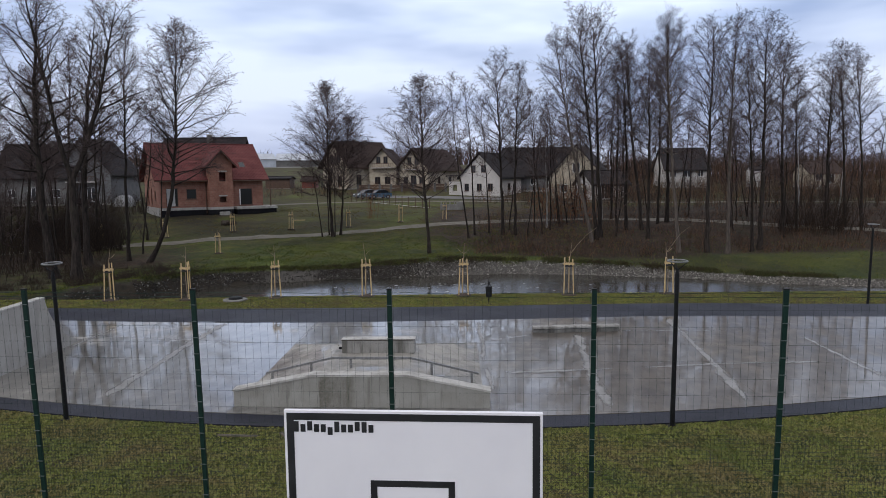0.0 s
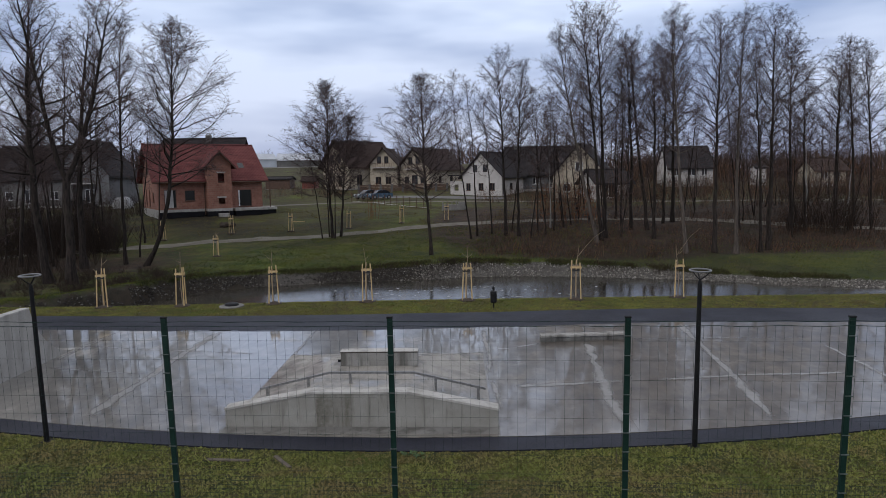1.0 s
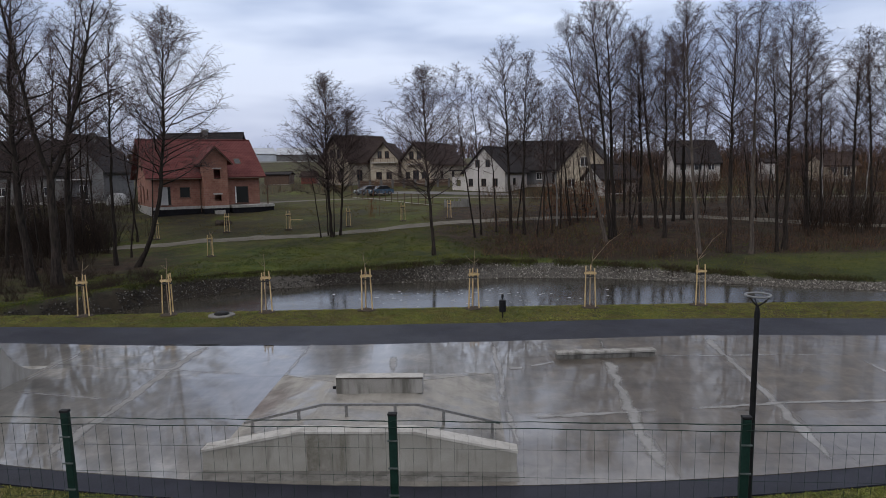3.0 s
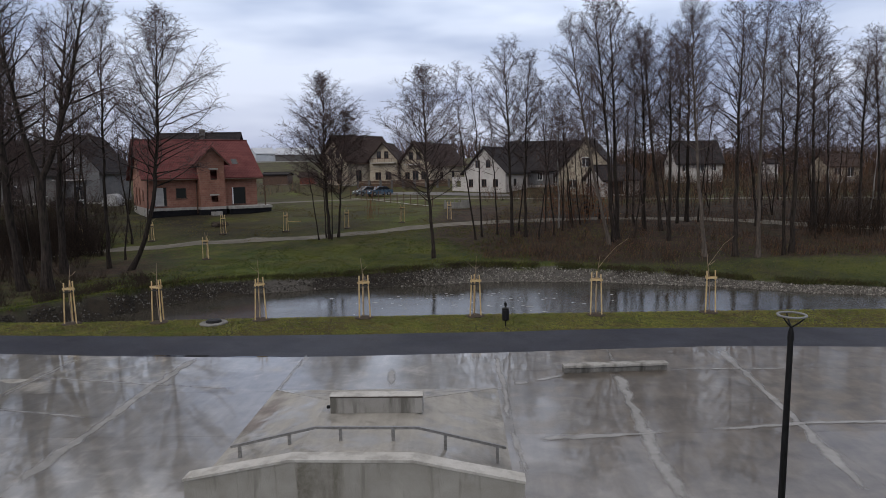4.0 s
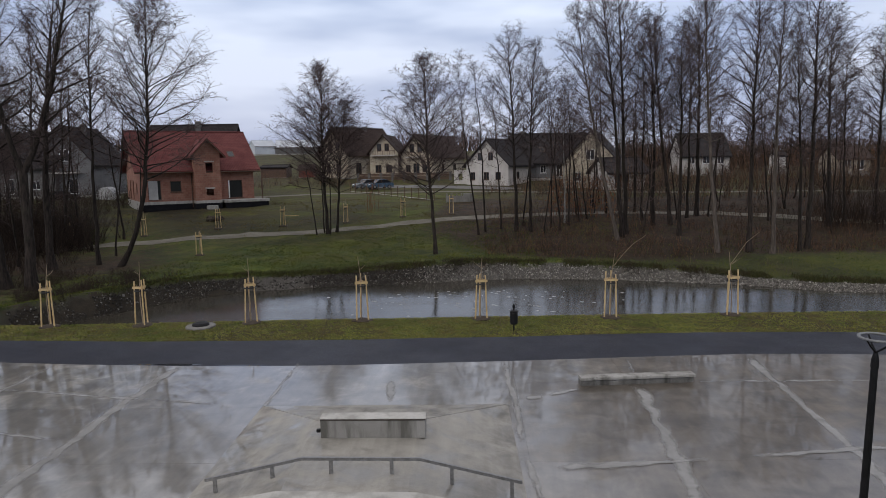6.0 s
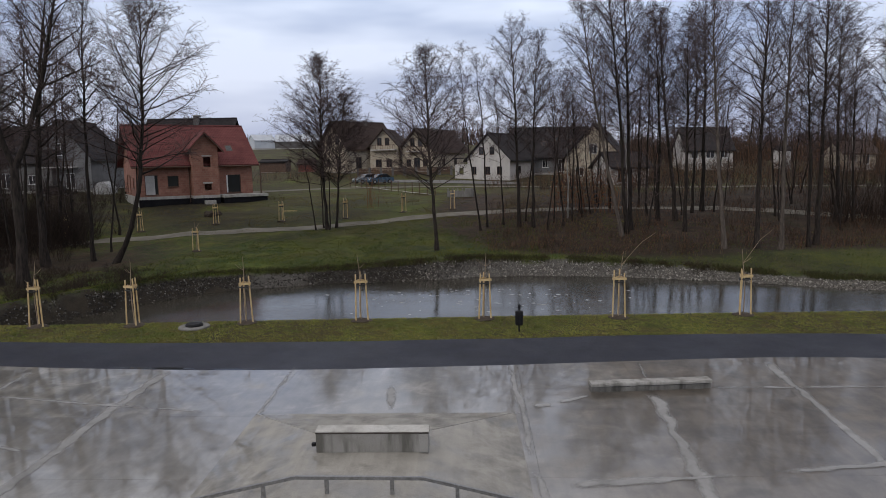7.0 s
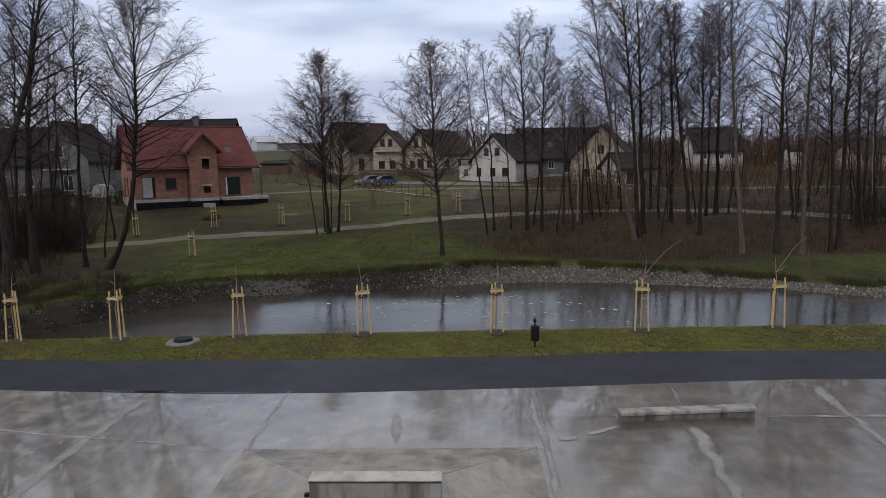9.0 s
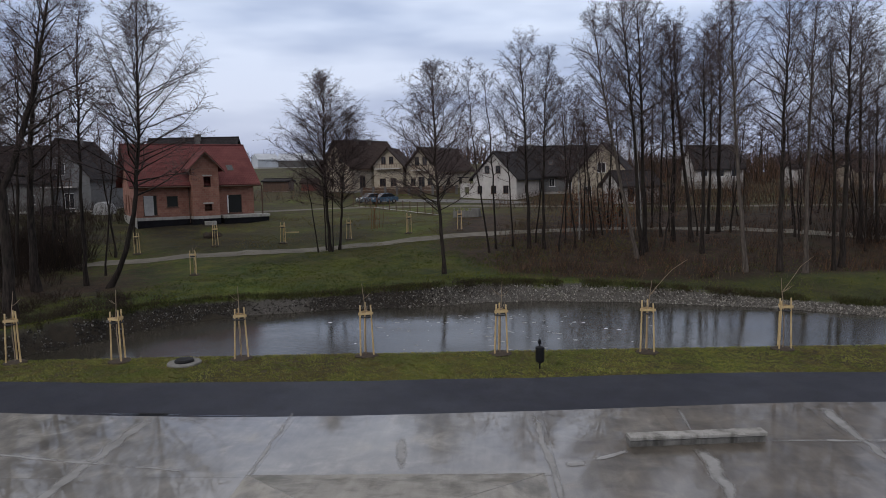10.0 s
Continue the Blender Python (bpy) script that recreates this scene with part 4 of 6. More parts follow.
part("rung", boxed(0.2, -0.02, 0.95, 1.5, 0.02, 1.03), STAKE, bpy.data.objects["staked_sapling.010"], "pale rail fixed to one stake")

bin_ob = thing("dog_waste_bin", "small black litter bin on a slim post in the grass", "litter bin", pose(0.42, 32.9, 0.0))
part("post", tube(bmesh.new(), [(0, 0.1, -0.2), (0, 0.1, 1.08)], [0.03, 0.03], 8), BLACK_STEEL, bin_ob)
bm = bmesh.new()
tube(bm, [(0, 0, 0.28), (0, 0, 0.32), (0, 0, 0.72), (0, 0, 0.76)], [0.13, 0.155, 0.155, 0.13], 14)
part("bin_body", bm, BLACK_STEEL, bin_ob)
part("bin_lid", tube(bmesh.new(), [(0, 0, 0.762), (0, 0, 0.80), (0, 0, 0.83)], [0.162, 0.162, 0.10], 14), BLACK_STEEL, bin_ob)
part("bag_box", boxed(-0.055, 0.025, 0.90, 0.055, 0.085, 1.04, 0.008), BLACK_STEEL, bin_ob)

man = thing("manhole", "round pale concrete manhole ring with a dark domed lid", "manhole", pose(-12.75, 33.5, -0.06))
bm = bmesh.new()
n = 28
rings = [[bm.verts.new((r * math.cos(2 * math.pi * i / n), r * math.sin(2 * math.pi * i / n), z)) for i in range(n)] for r, z in ((0.62, -0.5), (0.62, 0.10), (0.59, 0.13), (0.36, 0.14), (0.36, 0.06))]
for a, b in zip(rings, rings[1:]):
    for i in range(n):
        bm.faces.new((a[i], a[(i + 1) % n], b[(i + 1) % n], b[i]))
part("ring", bm, APRON, man)
part("lid", tube(bmesh.new(), [(0, 0, 0.05), (0, 0, 0.18), (0, 0, 0.24), (0, 0, 0.26)], [0.35, 0.35, 0.30, 0.08], 20), BLACK_STEEL, man, "dark cast iron lid")

drain = thing("drain_grate", "dark slotted drain at the path edge", "drain", pose(-11.1, 28.06, 0.0, 0, 0, 0))
part("frame", rect_lines(-0.45, -0.1, 0.45, 0.1, 0.03), BLACK_STEEL, drain, at=pose(0, 0, 0.026, -90))
for i in range(8):
    part("bar", boxed(-0.40 + i * 0.105, -0.07, 0.021, -0.34 + i * 0.105, 0.07, 0.036), BLACK_STEEL, drain)


def puddle(x, y, L, W, turn, seed):
    """A shallow film of water with an uneven rim."""
    bm, n = bmesh.new(), 36
    rim = []
    for i in range(n):
        a = 2 * math.pi * i / n
        k = 1 + 0.35 * noise.noise(Vector((math.cos(a) * 1.6, math.sin(a) * 1.6, seed)))
        rim.append(bm.verts.new((L * k * math.cos(a), W * k * math.sin(a), 0.0)))
    bm.faces.new(rim)
    ob = thing("puddle", "shallow rain puddle on the wet asphalt path", "puddle", pose(x, y, 0.0225, 0, 0, turn))
    part("water_film", bm, PUDDLE, ob)


k_p = Nodes("puddle_water", 0.5)
k_p.set("Base Color", (0.012, 0.012, 0.013)).set("Roughness", 0.03)
PUDDLE = k_p.m
puddle(-11.6, 28.07, 1.5, 0.055, 0, 1)
puddle(-8.9, 28.02, 0.9, 0.05, 1, 2)


def plank(x, y, L, turn, seed):
    """A weathered board lying in the grass."""
    ob = thing("plank", "short weathered grey board lying in the grass", "board", pose(x, y, ground_height(x, y) + 0.025, 0, 0, turn), "boards in the grass")
    part("board", chipped_bar(L, -0.05, 0.05, -0.015, 0.02, 0.012, seed, 14), OLD_WOOD, ob)


OLD_WOOD = plain("weathered_wood", (0.06, 0.05, 0.036), (0.12, 0.10, 0.075), 0.85, 5.0, 0.3)
plank(-6.08, 15.26, 1.0, -1, 3)
plank(-4.58, 15.5, 0.8, -49, 5)


def weed(x, y, seed):
    """A low rosette of broad leaves."""
    r, bm = random.Random(seed), bmesh.new()
    for _ in range(26):
        a, L, up = r.uniform(0, 6.28), r.uniform(0.08, 0.18), r.uniform(0.3, 1.0)
        d, w = Vector((math.cos(a), math.sin(a), up)).normalized(), Vector((-math.sin(a), math.cos(a), 0)) * r.uniform(0.02, 0.04)
        o = Vector((r.uniform(-0.16, 0.16), r.uniform(-0.1, 0.1), 0))
        vs = [bm.verts.new(p) for p in (o, o + d * L * 0.55 + w, o + d * L * 0.95 - Vector((0, 0, 0.03)), o + d * L * 0.55 - w)]
        bm.faces.new(vs)
    ob = thing("weed", "low leafy green weed at the path edge", "weed", pose(x, y, ground_height(x, y) + 0.01))
    part("leaves", bm, WEED, ob)


WEED = plain("weed_leaf", (0.035, 0.075, 0.02), (0.07, 0.12, 0.035), 0.6, 9.0, 0.1)
weed(-1.57, 15.75, 4)
weed(-1.25, 15.6, 6)
for x, y, h in ((5.1, 13.76, 0.34), (3.07, 15.43, 0.36)):
    ob = thing("dead_weed", "dry dark weed stalk standing in the grass", "weed", pose(x, y, ground_height(x, y)))
    bm = tube(bmesh.new(), [(0, 0, -0.05), (0.01, 0, h * 0.5), (-0.01, 0.01, h)], [0.008, 0.007, 0.004], 5)
    for i in range(5):
        p, a = Vector((0, 0, h * (0.4 + 0.11 * i))), 2.3 * i
        tube(bm, [p, p + Vector((0.07 * math.cos(a), 0.07 * math.sin(a), 0.06))], [0.005, 0.003], 4)
    part("stalk", bm, OLD_WOOD, ob)


# ---- trees ----
class Twigs:
    """Collects tapered limbs as raw vertices and faces."""

    def __init__(self):
        self.v, self.f = [], []

    def limb(self, pts, radii, n):
        start = len(self.v)
        for i, p in enumerate(pts):
            a, b = pts[max(0, i - 1)], pts[min(len(pts) - 1, i + 1)]
            d = (b - a).normalized()
            u = d.cross(Vector((0.43, 0.86, 0.27))).normalized()
            w = d.cross(u)
            for k in range(n):
                c, s = math.cos(2 * math.pi * k / n), math.sin(2 * math.pi * k / n)
                self.v.append(tuple(p + radii[i] * (c * u + s * w)))
        for i in range(len(pts) - 1):
            for k in range(n):
                a, b = start + i * n + k, start + i * n + (k + 1) % n
                self.f.append((a, b, b + n, a + n))

    def spike(self, p, t, r):
        s, d = len(self.v), (t - p)
        u = d.cross(Vector((0.43, 0.86, 0.27))).normalized() * r
        w = d.cross(u).normalized() * r
        self.v += [tuple(q) for q in (p + u, p - 0.5 * u + 0.87 * w, p - 0.5 * u - 0.87 * w, t)]
        self.f += [(s, s + 1, s + 3), (s + 1, s + 2, s + 3)]

    def bud(self, p, r, d):
        s = len(self.v)
        t = p + d * r * 2.6
        u = d.cross(Vector((0.43, 0.86, 0.27))).normalized() * r
        w = d.cross(u).normalized() * r
        m = (p + t) / 2
        self.v += [tuple(q) for q in (p, m + u, m - 0.5 * u + 0.87 * w, m - 0.5 * u - 0.87 * w, t)]
        self.f += [(s, s + 2, s + 1), (s, s + 3, s + 2), (s, s + 1, s + 3), (s + 4, s + 1, s + 2), (s + 4, s + 2, s + 3), (s + 4, s + 3, s + 1)]

    def mesh(self, name, material):
        me = bpy.data.meshes.new(name)
        me.from_pydata(self.v, [], self.f)
        me.materials.append(material)
        return me


def direction(az, el):
    return Vector((math.cos(az) * math.cos(el), math.sin(az) * math.cos(el), math.sin(el)))


def grow_tree(seed, height, r0, crown, reach, nb, fine=1.0, fork=0.0, bark=BARK, up=0.75, bend=0.25, buds=True, cone=False, thick=1.0, sweep=0.0, limb=1.0):
    """A bare deciduous tree: trunk, whorls of rising limbs, branchlets, twigs and last year's cones."""
    r = random.Random(seed)
    trunk, crown_m = Twigs(), Twigs()
    leaders = []
    n = 14
    base = []
    ph = r.uniform(0, 6)
    split = int(n * fork) if fork else n
    for i in range(n + 1):
        t = i / n
        base.append(Vector((sweep * (1 - math.exp(-4.5 * t)) + bend * (math.sin(2.3 * t + ph) - math.sin(ph)) + 0.06 * r.uniform(-1, 1), bend * (math.cos(1.9 * t + ph) - math.cos(ph)) + 0.06 * r.uniform(-1, 1), height * t)))

    def rad(t):
        return r0 * max(0.03, (1 - t) ** 0.72) * (1 + 0.55 * math.exp(-t * height / 0.35))

    if fork:
        stem = base[:split + 1]
        trunk.limb(stem, [rad(i / n) for i in range(split + 1)], 9)
        for side in (-1, 1):
            az, pts = r.uniform(-0.4, 0.4) + (math.pi if side < 0 else 0), [stem[-1]]
            for i in range(split + 1, n + 1):
                s = (i - split) / (n - split)
                pts.append(base[i] + direction(az, 0) * (height * (0.17 if side > 0 else 0.10) * s ** 0.75) - Vector((0, 0, (0.06 if side > 0 else 0.0) * height * s)))
            rr = [rad(split / n) * (0.78 if side > 0 else 0.72) * (1 - (i / (len(pts) - 1))) ** 0.8 + 0.012 for i in range(len(pts))]
            trunk.limb(pts, rr, 7)
            leaders.append((pts, rr, 0.12))
    else:
        rr = [rad(i / n) for i in range(n + 1)]
        trunk.limb(base, rr, 9)
        leaders.append((base, rr, crown))

    for pts, rr, start in leaders:
        count = int(nb / (1.3 if fork else 1) )
        m = len(pts) - 1
        az = r.uniform(0, 6.28)
        for b in range(count):
            t = start + (1 - start) * ((b + r.uniform(0, 0.9)) / count) ** 0.9 * 0.985
            i = min(m - 1, int(t * m))
            p = pts[i].lerp(pts[i + 1], t * m - i)
            az += 2.4 + r.uniform(-0.4, 0.4)
            s = (t - start) / (1 - start)
            shape = (0.12 + 0.88 * (1 - s ** 1.5) ** 0.7) * (0.72 + 0.28 * min(1, s * 4)) if cone else (0.30 + 0.70 * math.sin(math.pi * (0.16 + 0.80 * s)) ** 0.9)
            length = reach * shape * r.uniform(0.7, 1.15) * (0.5 if s > 0.96 else 1)
            el = up * (0.46 + (0.75 if cone else 0.62) * s) + r.uniform(-0.38, 0.32)
            rb = min(rr[i] * 0.55, (0.012 + length * 0.0115) * limb)
            bp, d = [p], direction(az, el)
            steps = 5
            for k in range(steps):
                d = (d + Vector((r.uniform(-0.30, 0.30), r.uniform(-0.30, 0.30), r.uniform(-0.06, 0.19) if cone else r.uniform(-0.04, 0.22)))).normalized()
                bp.append(bp[-1] + d * length / steps)
            (trunk if rb > 0.034 else crown_m).limb(bp, [rb * (1 - 0.86 * k / steps) for k in range(steps + 1)], 4 if rb > 0.03 else 3)
            subs = int((2.6 + length * 4.9) * fine)
            for q in range(subs):
                u = 0.2 + 0.8 * ((q + r.random()) / subs) ** 0.75
                k = min(steps - 1, int(u * steps))
                sp = bp[k].lerp(bp[k + 1], u * steps - k)
                axis = (bp[k + 1] - bp[k]).normalized()
                sd = (axis * 0.7 + direction(r.uniform(0, 6.28), r.uniform(-0.6, 0.7))).normalized()
                sl = length * r.uniform(0.18, 0.38) * (1.15 - 0.55 * u) + 0.15
                e1 = sp + sd * sl * 0.5 + Vector((r.uniform(-1, 1), r.uniform(-1, 1), r.uniform(-0.3, 1))) * 0.06
                e2 = e1 + (sd + Vector((0, 0, r.uniform(-0.35, 0.15)))).normalized() * sl * 0.5
                crown_m.limb([sp, e1, e2], [0.013 * thick, 0.010 * thick, 0.005 * thick], 3)
                for w in range(max(3, int(5.8 * fine))):
                    a, b2 = (sp, e1) if r.random() < 0.4 else (e1, e2)
                    tp = a.lerp(b2, r.random())
                    td = (sd * 0.4 + direction(r.uniform(0, 6.28), r.uniform(-0.8, 0.7))).normalized()
                    te = tp + td * r.uniform(0.15, 0.45)
                    crown_m.spike(tp, te, 0.0085 * thick)
                    if buds and r.random() < 0.42:
                        crown_m.bud(te, r.uniform(0.014, 0.034), Vector((td.x * 0.4, td.y * 0.4, -0.9)).normalized())
    return trunk.mesh("trunk", bark), crown_m.mesh("crown", TWIG)


def tree_kind(label, *a, **k):
    t, c = grow_tree(*a, **k)
    for p in t.polygons:
        p.use_smooth = True
    return label, a[1], t, c


def plant(kind, x, y, h, lean_x, turn, group, fat=1.0, z=None, name="tree"):
    label, h0, t, c = kind
    s = h / h0
    g = (ground_height(x, y) if z is None else z) - 0.15
    m = pose(x, y, g, 0, 0, 0) @ Matrix.Rotation(math.atan2(lean_x, h), 4, "Y") @ pose(0, 0, 0, 0, 0, turn) @ Matrix.Diagonal((s * fat, s * fat, s, 1))
    ob = thing(name, label, "tree", m, group)
    for nm, me in (("trunk", t), ("crown", c)):
        o = new(nm, me)
        o.parent = ob
    return ob


ALDER_A = tree_kind("tall bare alder with a slim straight dark trunk", 3, 18.0, 0.17, 0.36, 3.5, 62, 0.9, up=0.98, thick=0.9)
ALDER_B = tree_kind("tall bare alder with a slightly bent dark trunk", 8, 18.0, 0.165, 0.40, 3.5, 58, 0.9, up=0.95, bend=0.6, thick=0.9)
ALDER_C = tree_kind("tall bare alder with a narrow crown", 14, 18.0, 0.15, 0.44, 3.0, 56, 0.95, up=1.02, bend=0.4, thick=0.9)
ALDER_FORK = tree_kind("large bare alder with a forked dark trunk", 21, 20.0, 0.30, 0.0, 3.6, 44, 0.9, 0.40, up=0.85, thick=1.0, limb=1.5)
ALDER_BIG = tree_kind("large bare alder with a thick bent trunk", 27, 20.0, 0.27, 0.34, 4.0, 38, 0.9, up=0.95, bend=0.9, thick=1.0, limb=1.6)
SPREAD = tree_kind("bare alder with a broad open crown of fine twigs", 33, 17.0, 0.145, 0.27, 5.8, 92, 1.1, up=1.04, bend=0.35, cone=True, thick=0.9, limb=0.75)
THIN = tree_kind("thin bare young alder with a sparse crown", 41, 15.0, 0.085, 0.40, 2.6, 36, 0.70, up=1.0, bend=0.5, thick=1.0)
PALE = tree_kind("bare tree with a pale grey trunk", 55, 19.0, 0.17, 0.40, 3.4, 58, 0.9, up=0.95, bark=BARK_PALE, bend=0.5, thick=0.9)
BIRCH = tree_kind("slim birch with a whitish trunk", 61, 13.0, 0.09, 0.30, 1.7, 24, 0.6, bark=BARK_WHITE, bend=0.3, buds=False)

SWEPT = tree_kind("bare alder with a swept trunk and broad twiggy crown", 39, 18.0, 0.16, 0.34, 6.2, 74, 1.0, up=1.04, bend=0.25, cone=True, sweep=2.1, thick=0.95, limb=0.85)
rnd = random.Random(77)
CONE = tree_kind("bare alder with a tall conical crown of fine twigs", 35, 17.0, 0.14, 0.30, 5.5, 84, 1.1, up=1.04, bend=0.3, cone=True, thick=0.9, limb=0.75)
FAR = tree_kind("distant bare tree with a rounded hazy crown", 71, 12.0, 0.14, 0.22, 3.6, 22, 0.34, bend=0.4, thick=3.2)
KINDS = {"d": FAR, "S": SWEPT, "k": CONE, "a": ALDER_A, "b": ALDER_B, "c": ALDER_C, "f": ALDER_FORK, "B": ALDER_BIG, "s": SPREAD, "t": THIN, "p": PALE, "w": BIRCH}
# kind, x, y, height, sideways lean of the top
RIGHT_GROVE = (
    ("t", -1.7, 67.2, 16.1, -1.6), ("t", -1.2, 68.5, 15.2, -0.8), ("a", 1.7, 68.3, 17.7, -0.6), ("c", 3.0, 68.2, 16.8, 0.5),
    ("t", 0.3, 69.2, 14.0, -0.3), ("t", 2.4, 70.6, 13.0, 0.4), ("t", 5.7, 68.4, 14.5, -0.5), ("t", 6.6, 70.2, 13.8, 0.3), ("t", 4.1, 66.8, 12.0, 0.6),
    ("t", 4.9, 69.4, 13.6, 0.2), ("t", 7.8, 72.0, 13.0, -0.6), ("p", 10.2, 64.3, 19.7, -3.6), ("b", 10.6, 65.1, 21.0, -2.6),
    ("a", 11.2, 66.5, 21.1, -1.2), ("t", 13.8, 72.1, 19.0, -1.5), ("b", 14.3, 70.1, 17.8, -0.4),
    ("a", 15.7, 66.2, 17.5, 0.2), ("b", 16.0, 70.0, 19.1, -0.9))
RIGHT_EDGE = (
    ("c", 18.4, 73.6, 16.9, -0.5), ("a", 19.7, 74.9, 20.2, -0.2), ("p", 17.1, 60.0, 20.3, -1.2), ("a", 19.4, 59.9, 19.5, -0.4),
    ("p", 21.2, 59.8, 20.0, 0.6), ("b", 23.6, 61.0, 17.0, -0.1), ("a", 24.6, 61.8, 19.9, 0.6), ("b", 29.4, 68.7, 18.3, 0.8),
    ("c", 30.8, 68.6, 15.7, -0.3), ("a", 34.0, 69.7, 16.7, -0.3), ("c", 36.4, 70.9, 18.0, -0.5), ("b", 38.0, 70.8, 17.1, -0.5),
    ("a", 41.5, 68.0, 17.5, 0.2), ("c", 44.5, 71.0, 18.0, -0.3))
WEST_TREES = (
    ("B", -32.1, 47.4, 20.7, -0.3), ("f", -30.3, 47.3, 21.5, 0.6), ("B", -34.1, 54.9, 21.2, 1.0), ("c", -31.5, 56.8, 20.3, 1.2),
    ("S", -29.2, 55.9, 19.8, 1.5), ("c", -39.8, 60.5, 19.6, 1.0), ("t", -38.1, 62.9, 18.8, 1.2), ("t", -38.3, 65.1, 17.3, 0.8),
    ("t", -32.0, 60.0, 14.9, 1.0), ("b", -40.0, 55.2, 17.1, 0.8), ("a", -44.5, 63.2, 16.9, 1.2), ("f", -38.5, 49.5, 20.0, -0.5))
LAWN_TREES = (("s", -15.8, 67.8, 15.1, -0.4), ("k", -15.1, 68.3, 12.0, 1.6), ("t", -16.3, 68.4, 12.0, -0.9), ("t", -15.5, 67.6, 11.5, 0.9), ("t", -16.9, 67.9, 10.5, -1.3), ("k", -5.1, 60.2, 15.5, -0.2))
for group, rows in (("alders of the grove", RIGHT_GROVE + RIGHT_EDGE), ("trees west of the pond", WEST_TREES), ("trees on the lawn", LAWN_TREES)):
    for kd, x, y, h, lean in rows:
        plant(KINDS[kd], x, y, h, lean, 0 if kd == "S" else rnd.uniform(-20, 20) if kd == "f" else rnd.uniform(0, 360), group, (1.22 if kd in "sk" and group.endswith("lawn") else 1.15 if kd == "s" else 1.12 if kd == "S" else rnd.uniform(0.9, 1.1)))
LOW = tree_kind("small bare tree branching from near the ground", 83, 9.0, 0.06, 0.12, 2.0, 24, 0.5, bend=0.5, thick=0.95)
for i in range(18):
    x, y = rnd.uniform(5, 52), rnd.uniform(66, 82)
    plant(LOW, x, y, rnd.uniform(6, 12), rnd.uniform(-0.6, 0.6), rnd.uniform(0, 360), "alders of the grove", rnd.uniform(0.9, 1.3))
for i in range(26):
    x, y = rnd.uniform(-62, -36), rnd.uniform(56, 76)
    plant(LOW, x, y, rnd.uniform(5, 10), rnd.uniform(-0.6, 0.6), rnd.uniform(0, 360), "trees west of the pond", rnd.uniform(1.0, 1.4))
back = random.Random(78)
for i in range(22):
    x, y = back.uniform(10, 78), back.uniform(82, 101)
    plant(LOW if i % 3 else THIN, x, y, back.uniform(7, 11) if i % 3 else back.uniform(10, 13), back.uniform(-0.6, 0.6), back.uniform(0, 360), "alders of the grove", back.uniform(1.1, 1.5))
# thinner trees that fill the grove and the western belt
for i in range(17):
    x, y = rnd.uniform(6, 50), rnd.uniform(66, 80)
    plant(KINDS["t"], x, y, rnd.uniform(11, 17), rnd.uniform(-0.8, 0.6), rnd.uniform(0, 360), "alders of the grove", rnd.uniform(0.9, 1.2))
for i in range(30):
    x, y = rnd.uniform(-62, -32.5), rnd.uniform(50, 74)
    plant(KINDS["t"], x, y, rnd.uniform(10, 16), rnd.uniform(-0.5, 1.0), rnd.uniform(0, 360), "trees west of the pond", rnd.uniform(1.0, 1.3))
for x, y, h in ((6.4, 71.5, 12.0), (13.0, 76.5, 12.5), (33.0, 73.5, 11.5), (37.5, 74.5, 10.5)):
    plant(BIRCH, x, y, h, rnd.uniform(-0.5, 0.5), rnd.uniform(0, 360), "alders of the grove", 1.0)


# ---- brush, stones and grass ----
def scrub(name, label, category, spots, seed, hmin, hmax, material, stems=5, spread=0.5, r=0.008):
    """Thickets of thin bare stems: one object."""
    q, t = random.Random(seed), Twigs()
    for x, y in spots:
        g = ground_height(x, y)
        for _ in range(stems):
            h = q.uniform(hmin, hmax)
            p = Vector((x + q.uniform(-0.3, 0.3), y + q.uniform(-0.3, 0.3), g - 0.05))
            d = Vector((q.uniform(-spread, spread), q.uniform(-spread, spread), 1)).normalized()
            a = p + d * h * 0.5
            b = a + (d + Vector((q.uniform(-0.3, 0.3), q.uniform(-0.3, 0.3), 0))).normalized() * h * 0.5
            t.limb([p, a, b], [r * 1.4, r, r * 0.4], 3)
            for _k in range(3):
                s = a.lerp(b, q.random())
                t.spike(s, s + (d + Vector((q.uniform(-1, 1), q.uniform(-1, 1), 0.2))).normalized() * h * 0.28, r * 0.8)
    return tagged(new(name, t.mesh(name, material)), label, category, kind="stuff")


BRUSH = varied("dry_brush", ((0.0, (0.015, 0.010, 0.007)), (0.5, (0.046, 0.028, 0.018)), (0.85, (0.118, 0.070, 0.042)), (1.0, (0.20, 0.096, 0.047))))
BRUSH_DARK = varied("dark_brush", ((0.0, (0.010, 0.007, 0.0055)), (0.5, (0.026, 0.017, 0.012)), (1.0, (0.055, 0.036, 0.024))))
RUSSET = varied("russet_leaves", ((0.0, (0.10, 0.035, 0.015)), (0.6, (0.17, 0.07, 0.03)), (1.0, (0.20, 0.11, 0.05))))
REED = varied("dead_stalks", ((0.0, (0.09, 0.07, 0.04)), (1.0, (0.20, 0.165, 0.10))))
q = random.Random(5)
spots = []
while len(spots) < 2300:
    x, y = q.uniform(-1, 50), 57.5 + 22.5 * q.random() ** 1.5
    if y > 58.5 + 0.1 * abs(x - 9) and noise.noise(Vector((x * 0.25, y * 0.25, 3))) > -0.25:
        spots.append((x, y))
scrub("undergrowth", "brown bare undergrowth below the alders", "undergrowth", spots, 6, 0.25, 1.05, BRUSH, 4)
spots = [(q.uniform(-64, -27), q.uniform(46, 72)) for _ in range(1000)]
